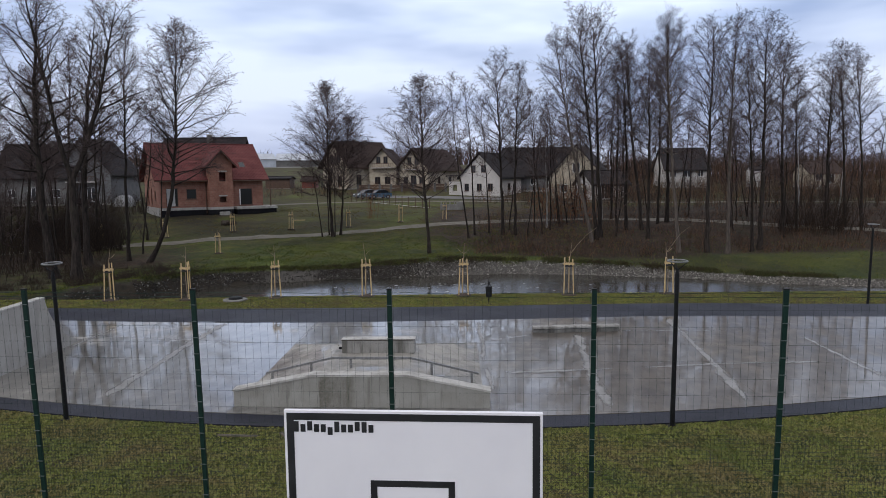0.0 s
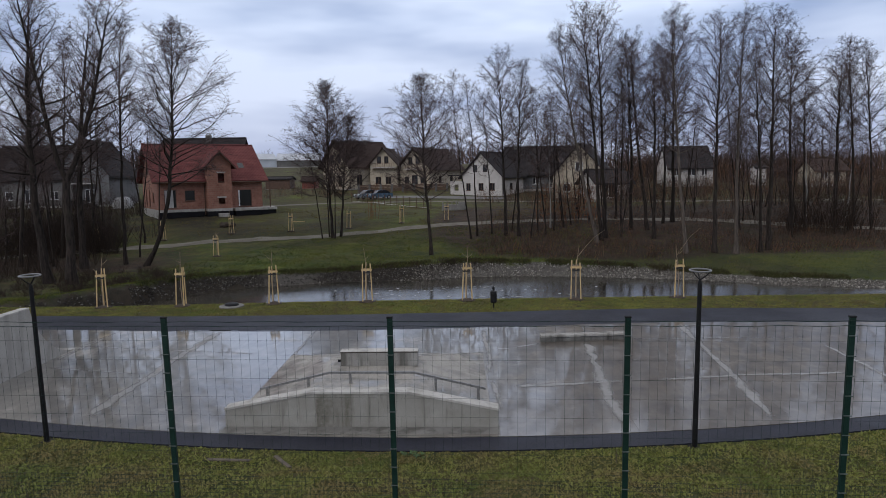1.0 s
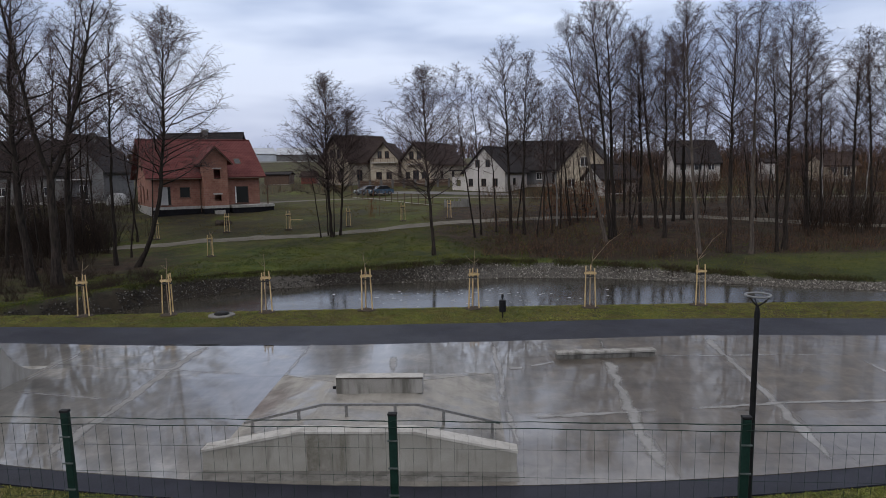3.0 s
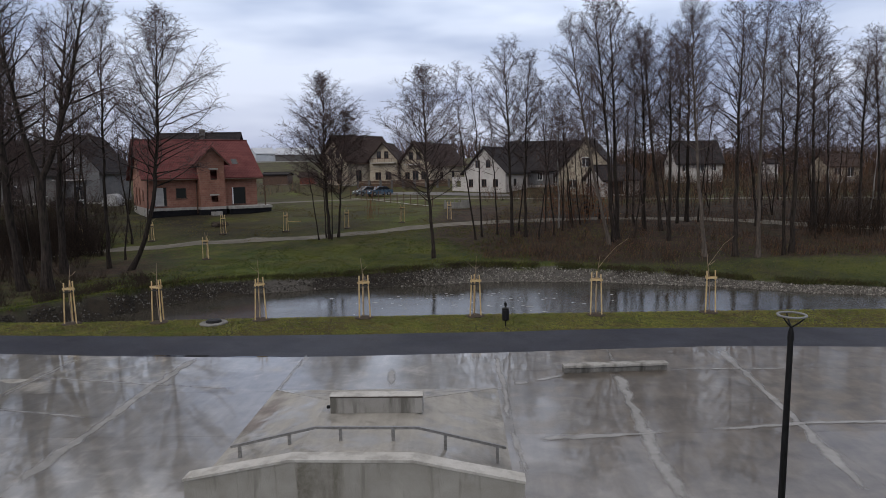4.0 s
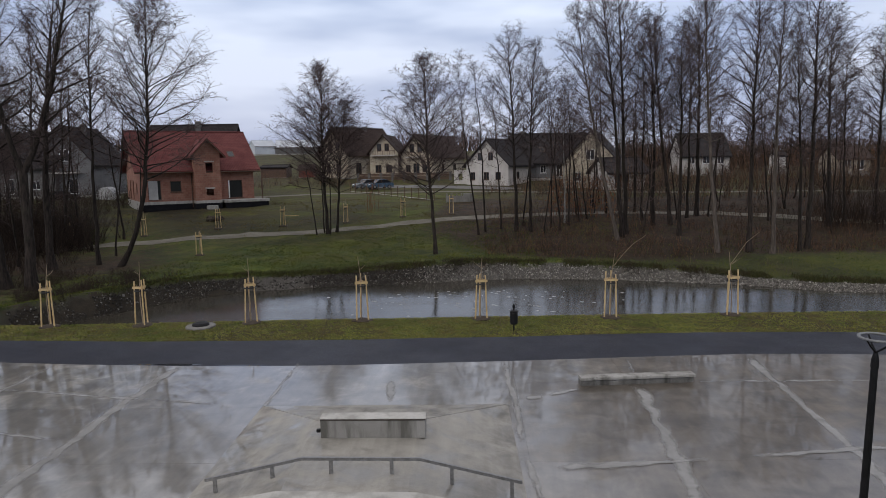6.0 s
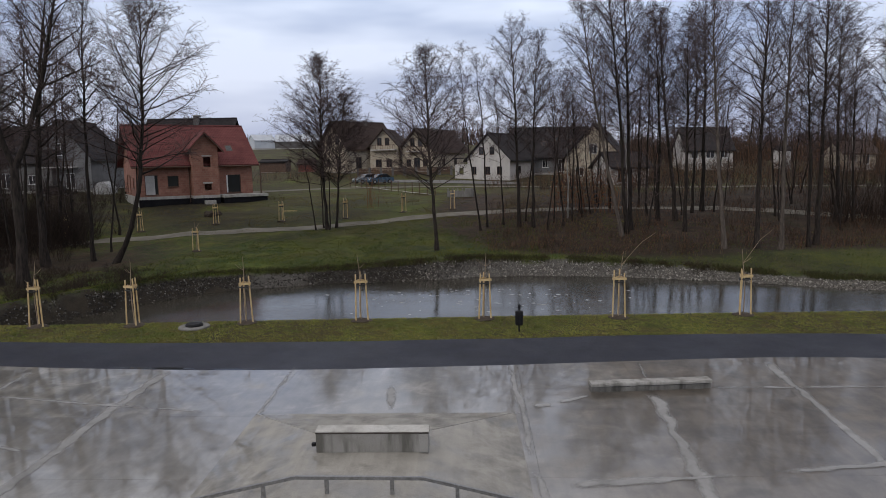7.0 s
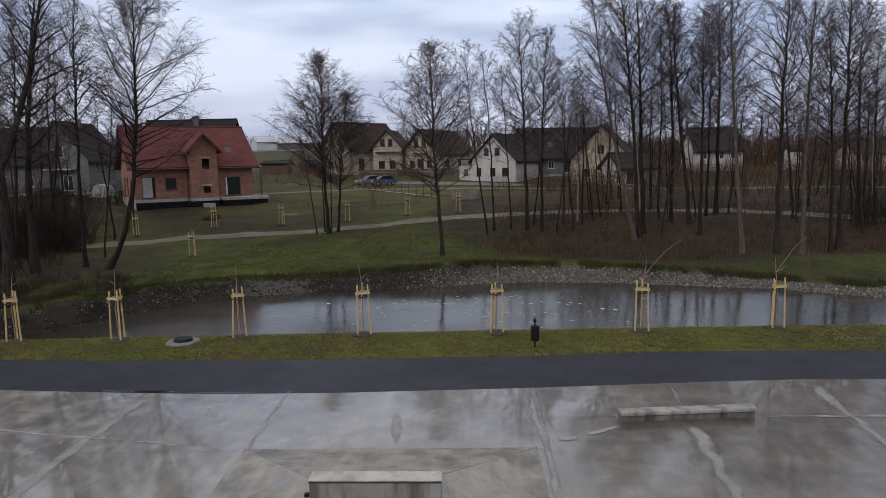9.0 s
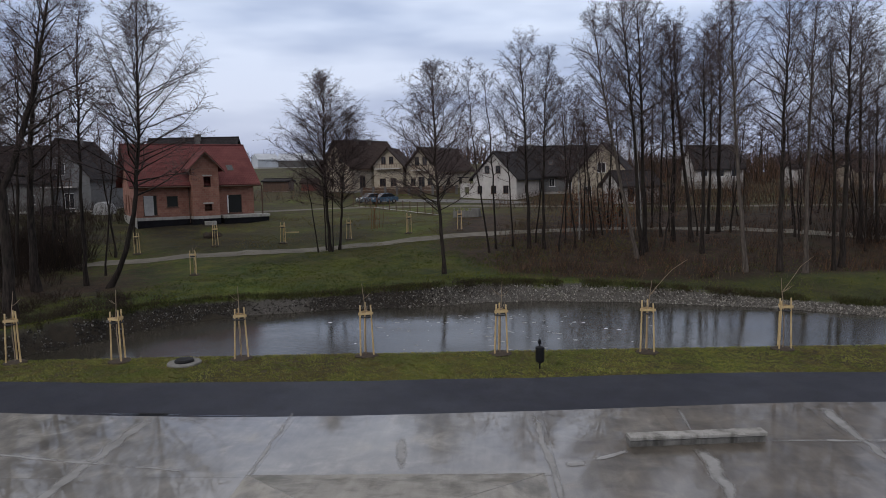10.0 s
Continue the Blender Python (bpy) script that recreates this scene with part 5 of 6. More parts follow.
scrub("undergrowth", "dark bare bushes below the western trees", "undergrowth", [s for s in spots if s[0] < -33 - 0.4 * max(0, s[1] - 55)], 7, 0.6, 2.8, BRUSH_DARK, 5, 0.5, 0.011)
spots = [(q.uniform(3, 62), q.uniform(80, 97)) for _ in range(300)]
scrub("hedge_brush", "brown bare brush along the gardens", "brush", spots, 19, 1.2, 4.4, BRUSH, 5, 0.4)
scrub("hedge_brush", "tall thin brown thicket behind the alders", "brush", [(q.uniform(10, 75), q.uniform(84, 99)) for _ in range(230)], 47, 2.6, 7.0, BRUSH, 4, 0.3, 0.013)
scrub("bush", "low dark brambles on the pond's western bank", "bush", [p for p in ((q.uniform(-33, -22.5), q.uniform(41.5, 53)) for _ in range(650)) if p[1] - float(np.interp(p[0], SHORE_X, SHORE_Y)) > 1.5 and noise.noise(Vector((p[0] * 0.4, p[1] * 0.4, 1))) > -0.1], 23, 0.15, 0.8, BRUSH_DARK, 10, 0.9, 0.007)
spots = [(-42 + q.gauss(0, 3.5), 64 + q.gauss(0, 2.4)) for _ in range(300)]
scrub("bush", "dense dark bare bushes beside the lane", "bush", [s for s in spots if s[0] < -35], 9, 1.2, 3.6, BRUSH_DARK, 9, 0.6, 0.014)
scrub("bush", "dense dark bare thicket among the alders", "bush", [(33 + q.gauss(0, 2.6), 69 + q.gauss(0, 1.6)) for _ in range(80)], 37, 1.2, 4.4, BRUSH_DARK, 7, 0.5, 0.011)
spots = [(q.uniform(8, 46), q.uniform(55.5, 60)) for _ in range(46)]
scrub("dead_stalks", "pale dead weed stalks on the pond bank", "weeds", spots, 8, 0.4, 1.1, REED, 1, 0.2, 0.008)

spots = [(x, float(np.interp(x, SHORE_X, SHORE_Y)) + q.uniform(0.5, 2.2)) for x in [q.gauss(c, 0.9) for c in (-12.5, -9.0, -3.6, -2.6, -1.2, 13.5, 9.6) for _ in range(22)]]
scrub("bush", "low brown brambles over the stones of the pond bank", "bush", spots, 43, 0.15, 0.7, BRUSH_DARK, 5, 1.3, 0.010)
# russet beech saplings that still hold leaves
t = Twigs()
for cx, cy, n in ((6.2, 74.0, 300), (7.8, 75.0, 330), (9.3, 74.2, 300), (11.0, 73.6, 160), (-13.6, 78.0, 40)):
    for _ in range(n):
        p = Vector((cx + q.gauss(0, 0.7), cy + q.gauss(0, 0.7), ground_height(cx, cy) + q.uniform(0.8, 4.2)))
        t.bud(p, q.uniform(0.04, 0.075), direction(q.uniform(0, 6.28), q.uniform(-1, 0.3)))
    for _ in range(10):
        g = Vector((cx + q.gauss(0, 0.4), cy + q.gauss(0, 0.4), ground_height(cx, cy) - 0.05))
        t.limb([g, g + Vector((q.uniform(-0.5, 0.5), q.uniform(-0.5, 0.5), 2)), g + Vector((q.uniform(-1, 1), q.uniform(-1, 1), 4))], [0.02, 0.014, 0.005], 4)
tagged(new("russet_saplings", t.mesh("russet_saplings", RUSSET)), "young beech saplings holding russet leaves", "saplings", kind="stuff")


def stones(seed, count, x0, x1, material):
    """Rubble on the pond's far bank."""
    q, v, f = random.Random(seed), [], []
    ico = bmesh.new()
    bmesh.ops.create_cube(ico, size=1.25)
    bmesh.ops.triangulate(ico, faces=ico.faces)
    ico.verts.ensure_lookup_table()
    shape, tris = [p.co.copy() for p in ico.verts], [[p.index for p in fc.verts] for fc in ico.faces]
    ico.free()
    while len(f) < count * len(tris):
        x = q.uniform(x0, x1)
        d = q.uniform(-0.3, 1.5 if -6 < x < 12 else 1.35)
        y = float(np.interp(x, SHORE_X, SHORE_Y)) + d
        if -17.4 < x < -13.4 and q.random() < 0.8:
            continue
        if x1 > 0 and x < x0 + 5 * q.random() or x1 < 0 and x > x1 - 5 * q.random():
            continue
        if x < -14 and noise.noise(Vector((x * 0.35, y * 0.5, 2))) < -0.42:
            continue
        s = q.uniform(0.04, 0.085) if q.random() < 0.95 else q.uniform(0.085, 0.14)
        m = pose(x, y, ground_height(x, y) + 0.3 * s, q.uniform(0, 360), q.uniform(0, 360), q.uniform(0, 360)) @ Matrix.Diagonal((s, s * q.uniform(0.6, 1), s * q.uniform(0.45, 0.8), 1))
        b = len(v)
        v += [tuple(m @ (p * q.uniform(0.7, 1.1))) for p in shape]
        f += [[b + i for i in tr] for tr in tris]
    me = bpy.data.meshes.new("stones")
    me.from_pydata(v, [], f)
    me.materials.append(material)
    return tagged(new("stones", me), "grey and pale rubble stones lining the pond bank", "stones", kind="stuff")


# western stones: dark rock, darkened further for the shade on that bank
STONE_DARK = varied("dark_bank_stone", ((0.0, (0.014, 0.012, 0.010)), (0.6, (0.040, 0.035, 0.030)), (0.85, (0.090, 0.083, 0.074)), (1.0, (0.19, 0.178, 0.163))))
STONE = varied("bank_stone", ((0.0, (0.06, 0.054, 0.046)), (0.5, (0.14, 0.129, 0.113)), (0.85, (0.24, 0.224, 0.198)), (1.0, (0.36, 0.338, 0.305))))
stones(4, 5600, -29, -2.5, STONE_DARK)
stones(5, 8000, -7.5, 40, STONE)


def grass(name, label, seed, count, inside, hmin, hmax, material, width=0.012, flat=0.6):
    """Blades of turf, three to a tuft."""
    q, v, f = random.Random(seed), [], []
    n = 0
    while n < count:
        x, y = inside(q)
        g = ground_height(x, y)
        n += 1
        for _ in range(3):
            a, h = q.uniform(0, 6.28), q.uniform(hmin, hmax)
            bx, by = x + q.uniform(-0.04, 0.04), y + q.uniform(-0.04, 0.04)
            ox, oy = width * math.cos(a), width * math.sin(a)
            lx, ly = q.uniform(-flat, flat) * h, q.uniform(-flat, flat) * h
            b = len(v)
            v += [(bx - ox, by - oy, g - 0.01), (bx + ox, by + oy, g - 0.01), (bx + lx, by + ly, g + h)]
            f.append((b, b + 1, b + 2))
    me = bpy.data.meshes.new(name)
    me.from_pydata(v, [], f)
    me.materials.append(material)
    return tagged(new(name, me), label, "grass", kind="stuff")


TURF = varied("turf_blades", ((0.0, (0.130, 0.148, 0.026)), (0.45, (0.172, 0.186, 0.035)), (0.75, (0.210, 0.204, 0.048)), (1.0, (0.245, 0.216, 0.070))), 0.7, patches=((0.45, (0.070, 0.098, 0.016), 0.8), (1.1, (0.140, 0.104, 0.040), 0.75)))
NEAR_TURF = varied("green_turf_blades", ((0.0, (0.140, 0.160, 0.032)), (0.5, (0.165, 0.178, 0.040)), (0.8, (0.190, 0.184, 0.050)), (1.0, (0.215, 0.190, 0.068))), 0.7, patches=((0.33, (0.068, 0.096, 0.018), 0.85), (0.6, (0.170, 0.128, 0.055), 0.8)))
LUSH = varied("lush_blades", ((0.0, (0.022, 0.040, 0.005)), (0.6, (0.060, 0.088, 0.010)), (1.0, (0.135, 0.130, 0.024))), 0.7, patches=((0.22, (0.120, 0.125, 0.016), 0.7),))


def near_lawn(q):
    while True:
        x, y = q.uniform(-15, 15), q.uniform(8.2, 18.3)
        if y < near_edge(x) - 0.8:
            return x, y


def strip_lawn(q):
    x = q.uniform(-27, 24)
    a, b = far_path_edge(x) + 0.02, lip(x) + 0.5
    return x, q.uniform(a, b)


def slope_lawn(q):
    while True:
        x = q.uniform(-30, 34)
        y = float(np.interp(x, SHORE_X, SHORE_Y)) + 1.5 + 16 * q.random() ** 1.5
        if x > 3 and q.random() < 0.72:
            continue
        if noise.noise(Vector((x * 0.45, y * 0.45, 7))) + 0.6 * noise.noise(Vector((x * 1.7, y * 1.7, 8))) > q.uniform(-0.5, 0.3):
            return x, y


grass("near_grass", "short patchy winter turf beside the court fence", 11, 66000, near_lawn, 0.02, 0.05, NEAR_TURF, 0.022, 2.2)
grass("verge_grass", "short turf verge between path and pond", 12, 32000, strip_lawn, 0.02, 0.055, TURF, 0.022, 1.8)
grass("bank_grass", "patchy green grass on the pond's far slope", 13, 28000, slope_lawn, 0.03, 0.13, LUSH, 0.014)

CREST = varied("crest_blades", ((0.0, (0.016, 0.021, 0.006)), (0.6, (0.042, 0.050, 0.011)), (1.0, (0.100, 0.080, 0.030))), 0.8, patches=((0.5, (0.040, 0.026, 0.014), 0.8),))
FIELD = varied("field_tufts", ((0.0, (0.085, 0.080, 0.020)), (0.5, (0.120, 0.102, 0.030)), (1.0, (0.17, 0.138, 0.055))), 0.8)


def field(q):
    while True:
        x, y = q.uniform(-42, 12), 66 + 28 * q.random()
        if noise.noise(Vector((x * 0.2, y * 0.2, 40))) + 0.5 * noise.noise(Vector((x * 0.9, y * 0.9, 41))) > q.uniform(-0.2, 0.45):
            return x, y


def crest_line(q):
    x = q.uniform(-25, 26)
    while noise.noise(Vector((x * 0.6, 0, 50))) < q.uniform(-0.3, 0.4):
        x = q.uniform(-25, 26)
    return x, float(np.interp(x, SHORE_X, SHORE_Y)) + q.uniform(1.3, 2.0 + 1.2 * q.random())


grass("field_tufts", "coarse dry tufts across the rough lawn", 14, 9000, field, 0.03, 0.09, FIELD, 0.03)
grass("crest_grass", "longer dark grass hanging over the bank's crest", 15, 8000, crest_line, 0.08, 0.30, CREST, 0.016)

# ---- far lane ----
LANE = ((-75, 52.0), (-43.0, 61.8), (-34.5, 64.6), (-25.0, 67.0), (-16.0, 69.0), (-10.0, 71.1), (-1.9, 74.2), (6.5, 76.0), (14, 76.6), (21.4, 76.0), (27, 73.2), (33.6, 70.2), (45, 66.5), (75, 58))


def draped(bm, line, width, lift):
    """A strip that follows the ground."""
    pts = []
    for (ax, ay), (bx, by) in zip(line, line[1:]):
        n = max(2, int(math.hypot(bx - ax, by - ay) / 0.8))
        pts += [(ax + (bx - ax) * i / n, ay + (by - ay) * i / n) for i in range(n)]
    pts.append(line[-1])
    rows = []
    for i, (x, y) in enumerate(pts):
        a, b = pts[max(0, i - 2)], pts[min(len(pts) - 1, i + 2)]
        d = Vector((b[0] - a[0], b[1] - a[1])).normalized()
        row = []
        for s in (-1, -0.33, 0.33, 1):
            px, py = x - d.y * s * width / 2, y + d.x * s * width / 2
            row.append(bm.verts.new((px, py, ground_height(px, py) + lift)))
        rows.append(row)
    for a, b in zip(rows, rows[1:]):
        for k in range(3):
            bm.faces.new((a[k], b[k], b[k + 1], a[k + 1]))
    bmesh.ops.recalc_face_normals(bm, faces=bm.faces)
    return bm


tagged(part("road_far", draped(bmesh.new(), LANE, 1.7, 0.03), PATH_MAT, None), "pale narrow footpath across the lawn", "path", kind="structure")


# ---- houses ----
def wall_mesh(length, height, openings, thick=0.3, bm=None, m=None):
    """A wall along x from 0 to length, its outside at y = 0, with holes (x0, z0, x1, z1) cut through."""
    bm = bm or bmesh.new()
    xs = sorted({0.0, length, *[v for o in openings for v in (o[0], o[2])]})
    zs = sorted({0.0, height, *[v for o in openings for v in (o[1], o[3])]})
    solid = {}
    for i in range(len(xs) - 1):
        for j in range(len(zs) - 1):
            cx, cz = (xs[i] + xs[i + 1]) / 2, (zs[j] + zs[j + 1]) / 2
            solid[i, j] = not any(o[0] < cx < o[2] and o[1] < cz < o[3] for o in openings)
    cache = {}

    def vert(i, k, j):
        if (i, k, j) not in cache:
            p = Vector((xs[i], k * thick, zs[j]))
            cache[i, k, j] = bm.verts.new(m @ p if m is not None else p)
        return cache[i, k, j]

    for (i, j), s in solid.items():
        if not s:
            continue
        bm.faces.new((vert(i, 0, j), vert(i + 1, 0, j), vert(i + 1, 0, j + 1), vert(i, 0, j + 1)))
        bm.faces.new((vert(i, 1, j), vert(i, 1, j + 1), vert(i + 1, 1, j + 1), vert(i + 1, 1, j)))
        for di, dj, q in ((-1, 0, ((0, 0), (0, 1))), (1, 0, ((1, 1), (1, 0))), (0, -1, ((1, 0), (0, 0))), (0, 1, ((0, 1), (1, 1)))):
            if not solid.get((i + di, j + dj), False):
                (a, b), (c, d) = q
                bm.faces.new((vert(i + a, 0, j + b), vert(i + c, 0, j + d), vert(i + c, 1, j + d), vert(i + a, 1, j + b)))
    bmesh.ops.recalc_face_normals(bm, faces=bm.faces)
    return bm


def gable_roof(bm, L, D, eave, ridge, over, side, thick=0.22, hip0=0.0, hip1=0.0, m=None):
    """Two roof slabs with the ridge along x. over: overhang past the eaves; side: past the gables; hip0, hip1: how far the ridge is clipped."""
    slope = (ridge - eave) / (D / 2)
    made = []
    for s in (0, 1):
        def pt(x, f, dz):
            # f = 0 at the eave, 1 at the ridge
            yy = -over + (D / 2 + over) * f
            z = eave - over * slope + (D / 2 + over) * slope * f + dz
            return Vector((x, yy if s == 0 else D - yy, z))
        q = []
        for dz in (0.0, thick):
            q.append([pt(-side, 0, dz), pt(L + side, 0, dz), pt(L + side - hip1, 1, dz), pt(-side + hip0, 1, dz)])
        vs = [[bm.verts.new(m @ p if m is not None else p) for p in r] for r in q]
        made.append(bm.faces.new(vs[1]))
        bm.faces.new(vs[0][::-1])
        for i in range(4):
            j = (i + 1) % 4
            bm.faces.new((vs[0][i], vs[0][j], vs[1][j], vs[1][i]))
    bmesh.ops.recalc_face_normals(bm, faces=bm.faces)
    return bm


def gable_tri(bm, D, eave, ridge, x, thick, m=None):
    """The triangle of a gable, across y at x."""
    pts = [(0, eave), (D, eave), (D / 2, ridge)]
    a = [bm.verts.new((m @ Vector((x, y, z))) if m is not None else (x, y, z)) for y, z in pts]
    b = [bm.verts.new((m @ Vector((x + thick, y, z))) if m is not None else (x + thick, y, z)) for y, z in pts]
    bm.faces.new(a)
    bm.faces.new(b[::-1])
    for i in range(3):
        j = (i + 1) % 3
        bm.faces.new((a[i], b[i], b[j], a[j]))
    bmesh.ops.recalc_face_normals(bm, faces=bm.faces)
    return bm


def window(parent, m, w, h, frame_mat, bars=1, pane=True, sill=True):
    """A window in an opening; m puts its lower left outer corner, x along the wall, y into it."""
    ob = part("window", rect_lines(0, 0, w, h, 0.07), frame_mat, parent, at=m @ pose(0, 0.10, 0))
    for i in range(1, bars + 1):
        part("mullion", boxed(w * i / (bars + 1) - 0.035, -0.003, 0.07, w * i / (bars + 1) + 0.035, 0.02, h - 0.07), frame_mat, ob)
    if pane:
        part("pane", boxed(0.0, 0.012, 0.0, w, 0.024, h), GLASS, ob)
    if sill:
        part("sill", boxed(-0.08, -0.2, -0.06, w + 0.08, -0.01, -0.005), frame_mat, ob)
    return ob


def house(name, label, x, y, turn, L, D, eave, ridge, wall, roof, base=None, over=0.6, side=0.5, hip=(0, 0), front=(), left=(), right=(), frames=WHITE_FRAME, chimneys=(), bars=1):
    """A house with its ridge along local x; front is the wall at y = 0, left and right are the gable ends. Openings: (x, z, w, h)."""
    g = min(ground_height(x, y), ground_height(x + L * 0.7, y)) if base is None else base
    ob = thing(name, label, "house", pose(x, y, g, 0, 0, turn))
    sides = {
        "front": (pose(0, 0, 0), L, front), "back": (pose(L, D, 0, 0, 0, 180), L, ()),
        "left": (pose(0, D - 0.301, 0, 0, 0, -90), D - 0.602, left), "right": (pose(L, 0.301, 0, 0, 0, 90), D - 0.602, right)}
    for key, (m, length, ops) in sides.items():
        holes = [(o[0], o[1], o[0] + o[2], o[1] + o[3]) for o in ops if o[1] + o[3] < eave]
        part("wall", wall_mesh(length, eave, holes, 0.3, None, m), wall, ob)
        for o in ops:
            if o[1] + o[3] < eave:
                window(ob, m @ pose(o[0], 0, o[1]), o[2], o[3], frames, bars)
            else:
                w = part("window", rect_lines(0, 0, o[2], o[3], 0.08), frames, ob, at=m @ pose(o[0], -0.012, o[1]))
                part("pane", boxed(0.06, -0.001, 0.06, o[2] - 0.06, 0.008, o[3] - 0.06), GLASS, w)
                part("mullion", boxed(o[2] / 2 - 0.03, -0.006, 0.08, o[2] / 2 + 0.03, -0.001, o[3] - 0.08), frames, w)
    for xx in (0.0, L - 0.3):
        bm = bmesh.new()
        gable_tri(bm, D, eave + 0.002, ridge - 0.03, xx, 0.3)
        part("gable", bm, wall, ob)
    part("roof", gable_roof(bmesh.new(), L, D, eave, ridge, over, side, 0.22, hip[0], hip[1]), roof, ob)
    for yy in (-over, D + over):
        zz = eave - over * (ridge - eave) / (D / 2) + 0.02
        part("gutter", tube(bmesh.new(), [(-side, yy, zz), (L + side, yy, zz)], [0.075, 0.075], 8), BLACK_STEEL if roof is ROOF_GREY else BROWN_WOOD, ob)
    part("ridge_cap", tube(bmesh.new(), [(-side + hip[0], D / 2, ridge + 0.2), (L + side - hip[1], D / 2, ridge + 0.2)], [0.13, 0.13], 6), roof, ob)
    for cx, cy, ch in chimneys:
        ch_ob = part("chimney", boxed(cx, cy, eave, cx + 0.75, cy + 0.6, ridge + ch, 0.02), GREY_WALL, ob)
        part("chimney_cap", boxed(cx - 0.08, cy - 0.08, ridge + ch, cx + 0.83, cy + 0.68, ridge + ch + 0.1, 0.02), PLINTH, ch_ob)
    part("plinth", boxed(-0.04, -0.04, -1.2, L + 0.04, D + 0.04, -0.003), PLINTH, ob)
    return ob


def roof_window(ob, m):
    w = part("roof_window", rect_lines(0, 0, 0.8, 1.2, 0.08), BROWN_WOOD, ob, at=m)
    part("pane", boxed(0.07, -0.002, 0.07, 0.73, 0.01, 1.13), GLASS, w)


# brick house under construction
PALE_GREY_WALL = plain("pale_grey_render", (0.11, 0.11, 0.115), (0.17, 0.17, 0.175), 0.85, 0.8, 0.1)
BH_TURN = 36.0
bh = house("brick_house", "unfinished bare clay block house with a new red tile roof", -39.9, 79.4, BH_TURN, 12.7, 12.0, 3.75, 8.0, CLAY, ROOF_RED, base=3.0,
           over=0.7, side=0.7, front=((0.7, 0.2, 1.4, 2.2), (3.1, 1.05, 1.2, 1.25), (9.6, 0.15, 1.7, 2.1)), left=((2.2, 0.3, 1.0, 2.1), (4.8, 0.3, 1.0, 2.1), (7.6, 0.9, 1.0, 1.2), (4.2, 4.3, 0.9, 1.3), (6.2, 4.3, 0.9, 1.3)),
           frames=BROWN_WOOD, chimneys=(), bars=0)
# projecting bay with its own small gable
bay = part("bay", wall_mesh(2.9, 5.5, [(1.25, 3.2, 2.05, 4.35), (1.25, 0.55, 2.05, 1.35)], 0.25, None, pose(5.6, -1.3, 0)), CLAY, bh)
for xx, tn in ((5.6, -90), (8.5, 90)):
    part("cheek", wall_mesh(1.29, 5.5, [], 0.25, None, pose(xx, -0.003 if tn < 0 else -1.048, 0, 0, 0, tn)), CLAY, bay)
bm = bmesh.new()
pts = [(0, 5.502), (2.9, 5.502), (1.45, 7.0)]
va, vb = [bm.verts.new((5.6 + x, -1.3, z)) for x, z in pts], [bm.verts.new((5.6 + x, -1.05, z)) for x, z in pts]
bm.faces.new(va)
bm.faces.new(vb[::-1])
for i in range(3):
    bm.faces.new((va[i], vb[i], vb[(i + 1) % 3], va[(i + 1) % 3]))
bmesh.ops.recalc_face_normals(bm, faces=bm.faces)
part("gable", bm, CLAY, bay)
part("roof", gable_roof(bmesh.new(), 5.2, 2.9, 5.5, 7.05, 0.55, 0.55, 0.16, 0, 0, pose(8.5, -1.3, 0, 0, 0, 90)), ROOF_RED, bay)
part("fascia", gable_roof(bmesh.new(), 0.05, 2.9, 5.38, 6.93, 0.57, 0.02, 0.14, 0, 0, pose(8.5, -1.88, 0, 0, 0, 90)), BROWN_WOOD, bay, "dark stained barge boards")
for z in (4.5, 1.42):
    part("lintel", boxed(6.7, -1.312, z - 0.1, 7.8, -1.302, z + 0.06), PLINTH, bay)
for x in (5.45, 8.65):
    part("downpipe", tube(bmesh.new(), [(x, -0.12, 4.0), (x, -0.12, -0.8)], [0.05, 0.05], 8), BROWN_WOOD, bh)
part("terrace", boxed(8.75, -1.9, -0.35, 14.0, -0.06, -0.03, 0.02), PLINTH, bh, "bare concrete terrace slab")
part("footing", boxed(8.85, -1.8, -1.6, 13.9, -0.06, -0.355), TAR, bh, "black bitumen footing")
part("footing", boxed(-0.02, -0.09, -1.6, 8.75, -0.045, -0.33), TAR, bh, "black bitumen footing")
part("footing", boxed(5.55, -1.36, -1.6, 8.55, -0.1, -0.33), TAR, bh)
part("bay_plinth", boxed(5.57, -1.33, -0.325, 8.53, -0.1, -0.004), PLINTH, bh)
part("step", boxed(6.7, -1.95, -1.45, 7.9, -1.37, -0.6, 0.02), PLINTH, bh)
part("post", boxed(13.2, -1.55, -0.02, 13.32, -1.43, 3.3), BROWN_WOOD, bh, "wooden prop under the eave")
part("door_leaf", boxed(9.65, 0.06, 0.16, 9.80, 0.11, 2.22), WHITE_FRAME, bh)
part("door_leaf", boxed(0.78, 0.06, 0.22, 1.75, 0.11, 2.36), TARP, bh, "pale sheet closing a doorway")
sl = math.degrees(math.atan2(4.25, 6.0))
roof_window(bh, pose(10.2, 1.5, 5.05, sl - 90))
rubble = thing("rubble_heap", "small heap of dark rubble in the grass", "rubble", pose(-29.5, 74.5, ground_height(-29.5, 74.5)))
bm = bmesh.new()
qq = random.Random(2)
for i in range(18):
    bmesh.ops.create_icosphere(bm, subdivisions=1, radius=qq.uniform(0.15, 0.35), matrix=pose(qq.gauss(0, 0.5), qq.gauss(0, 0.35), qq.uniform(0.0, 0.25)))
part("stones", bm, MULCH, rubble)

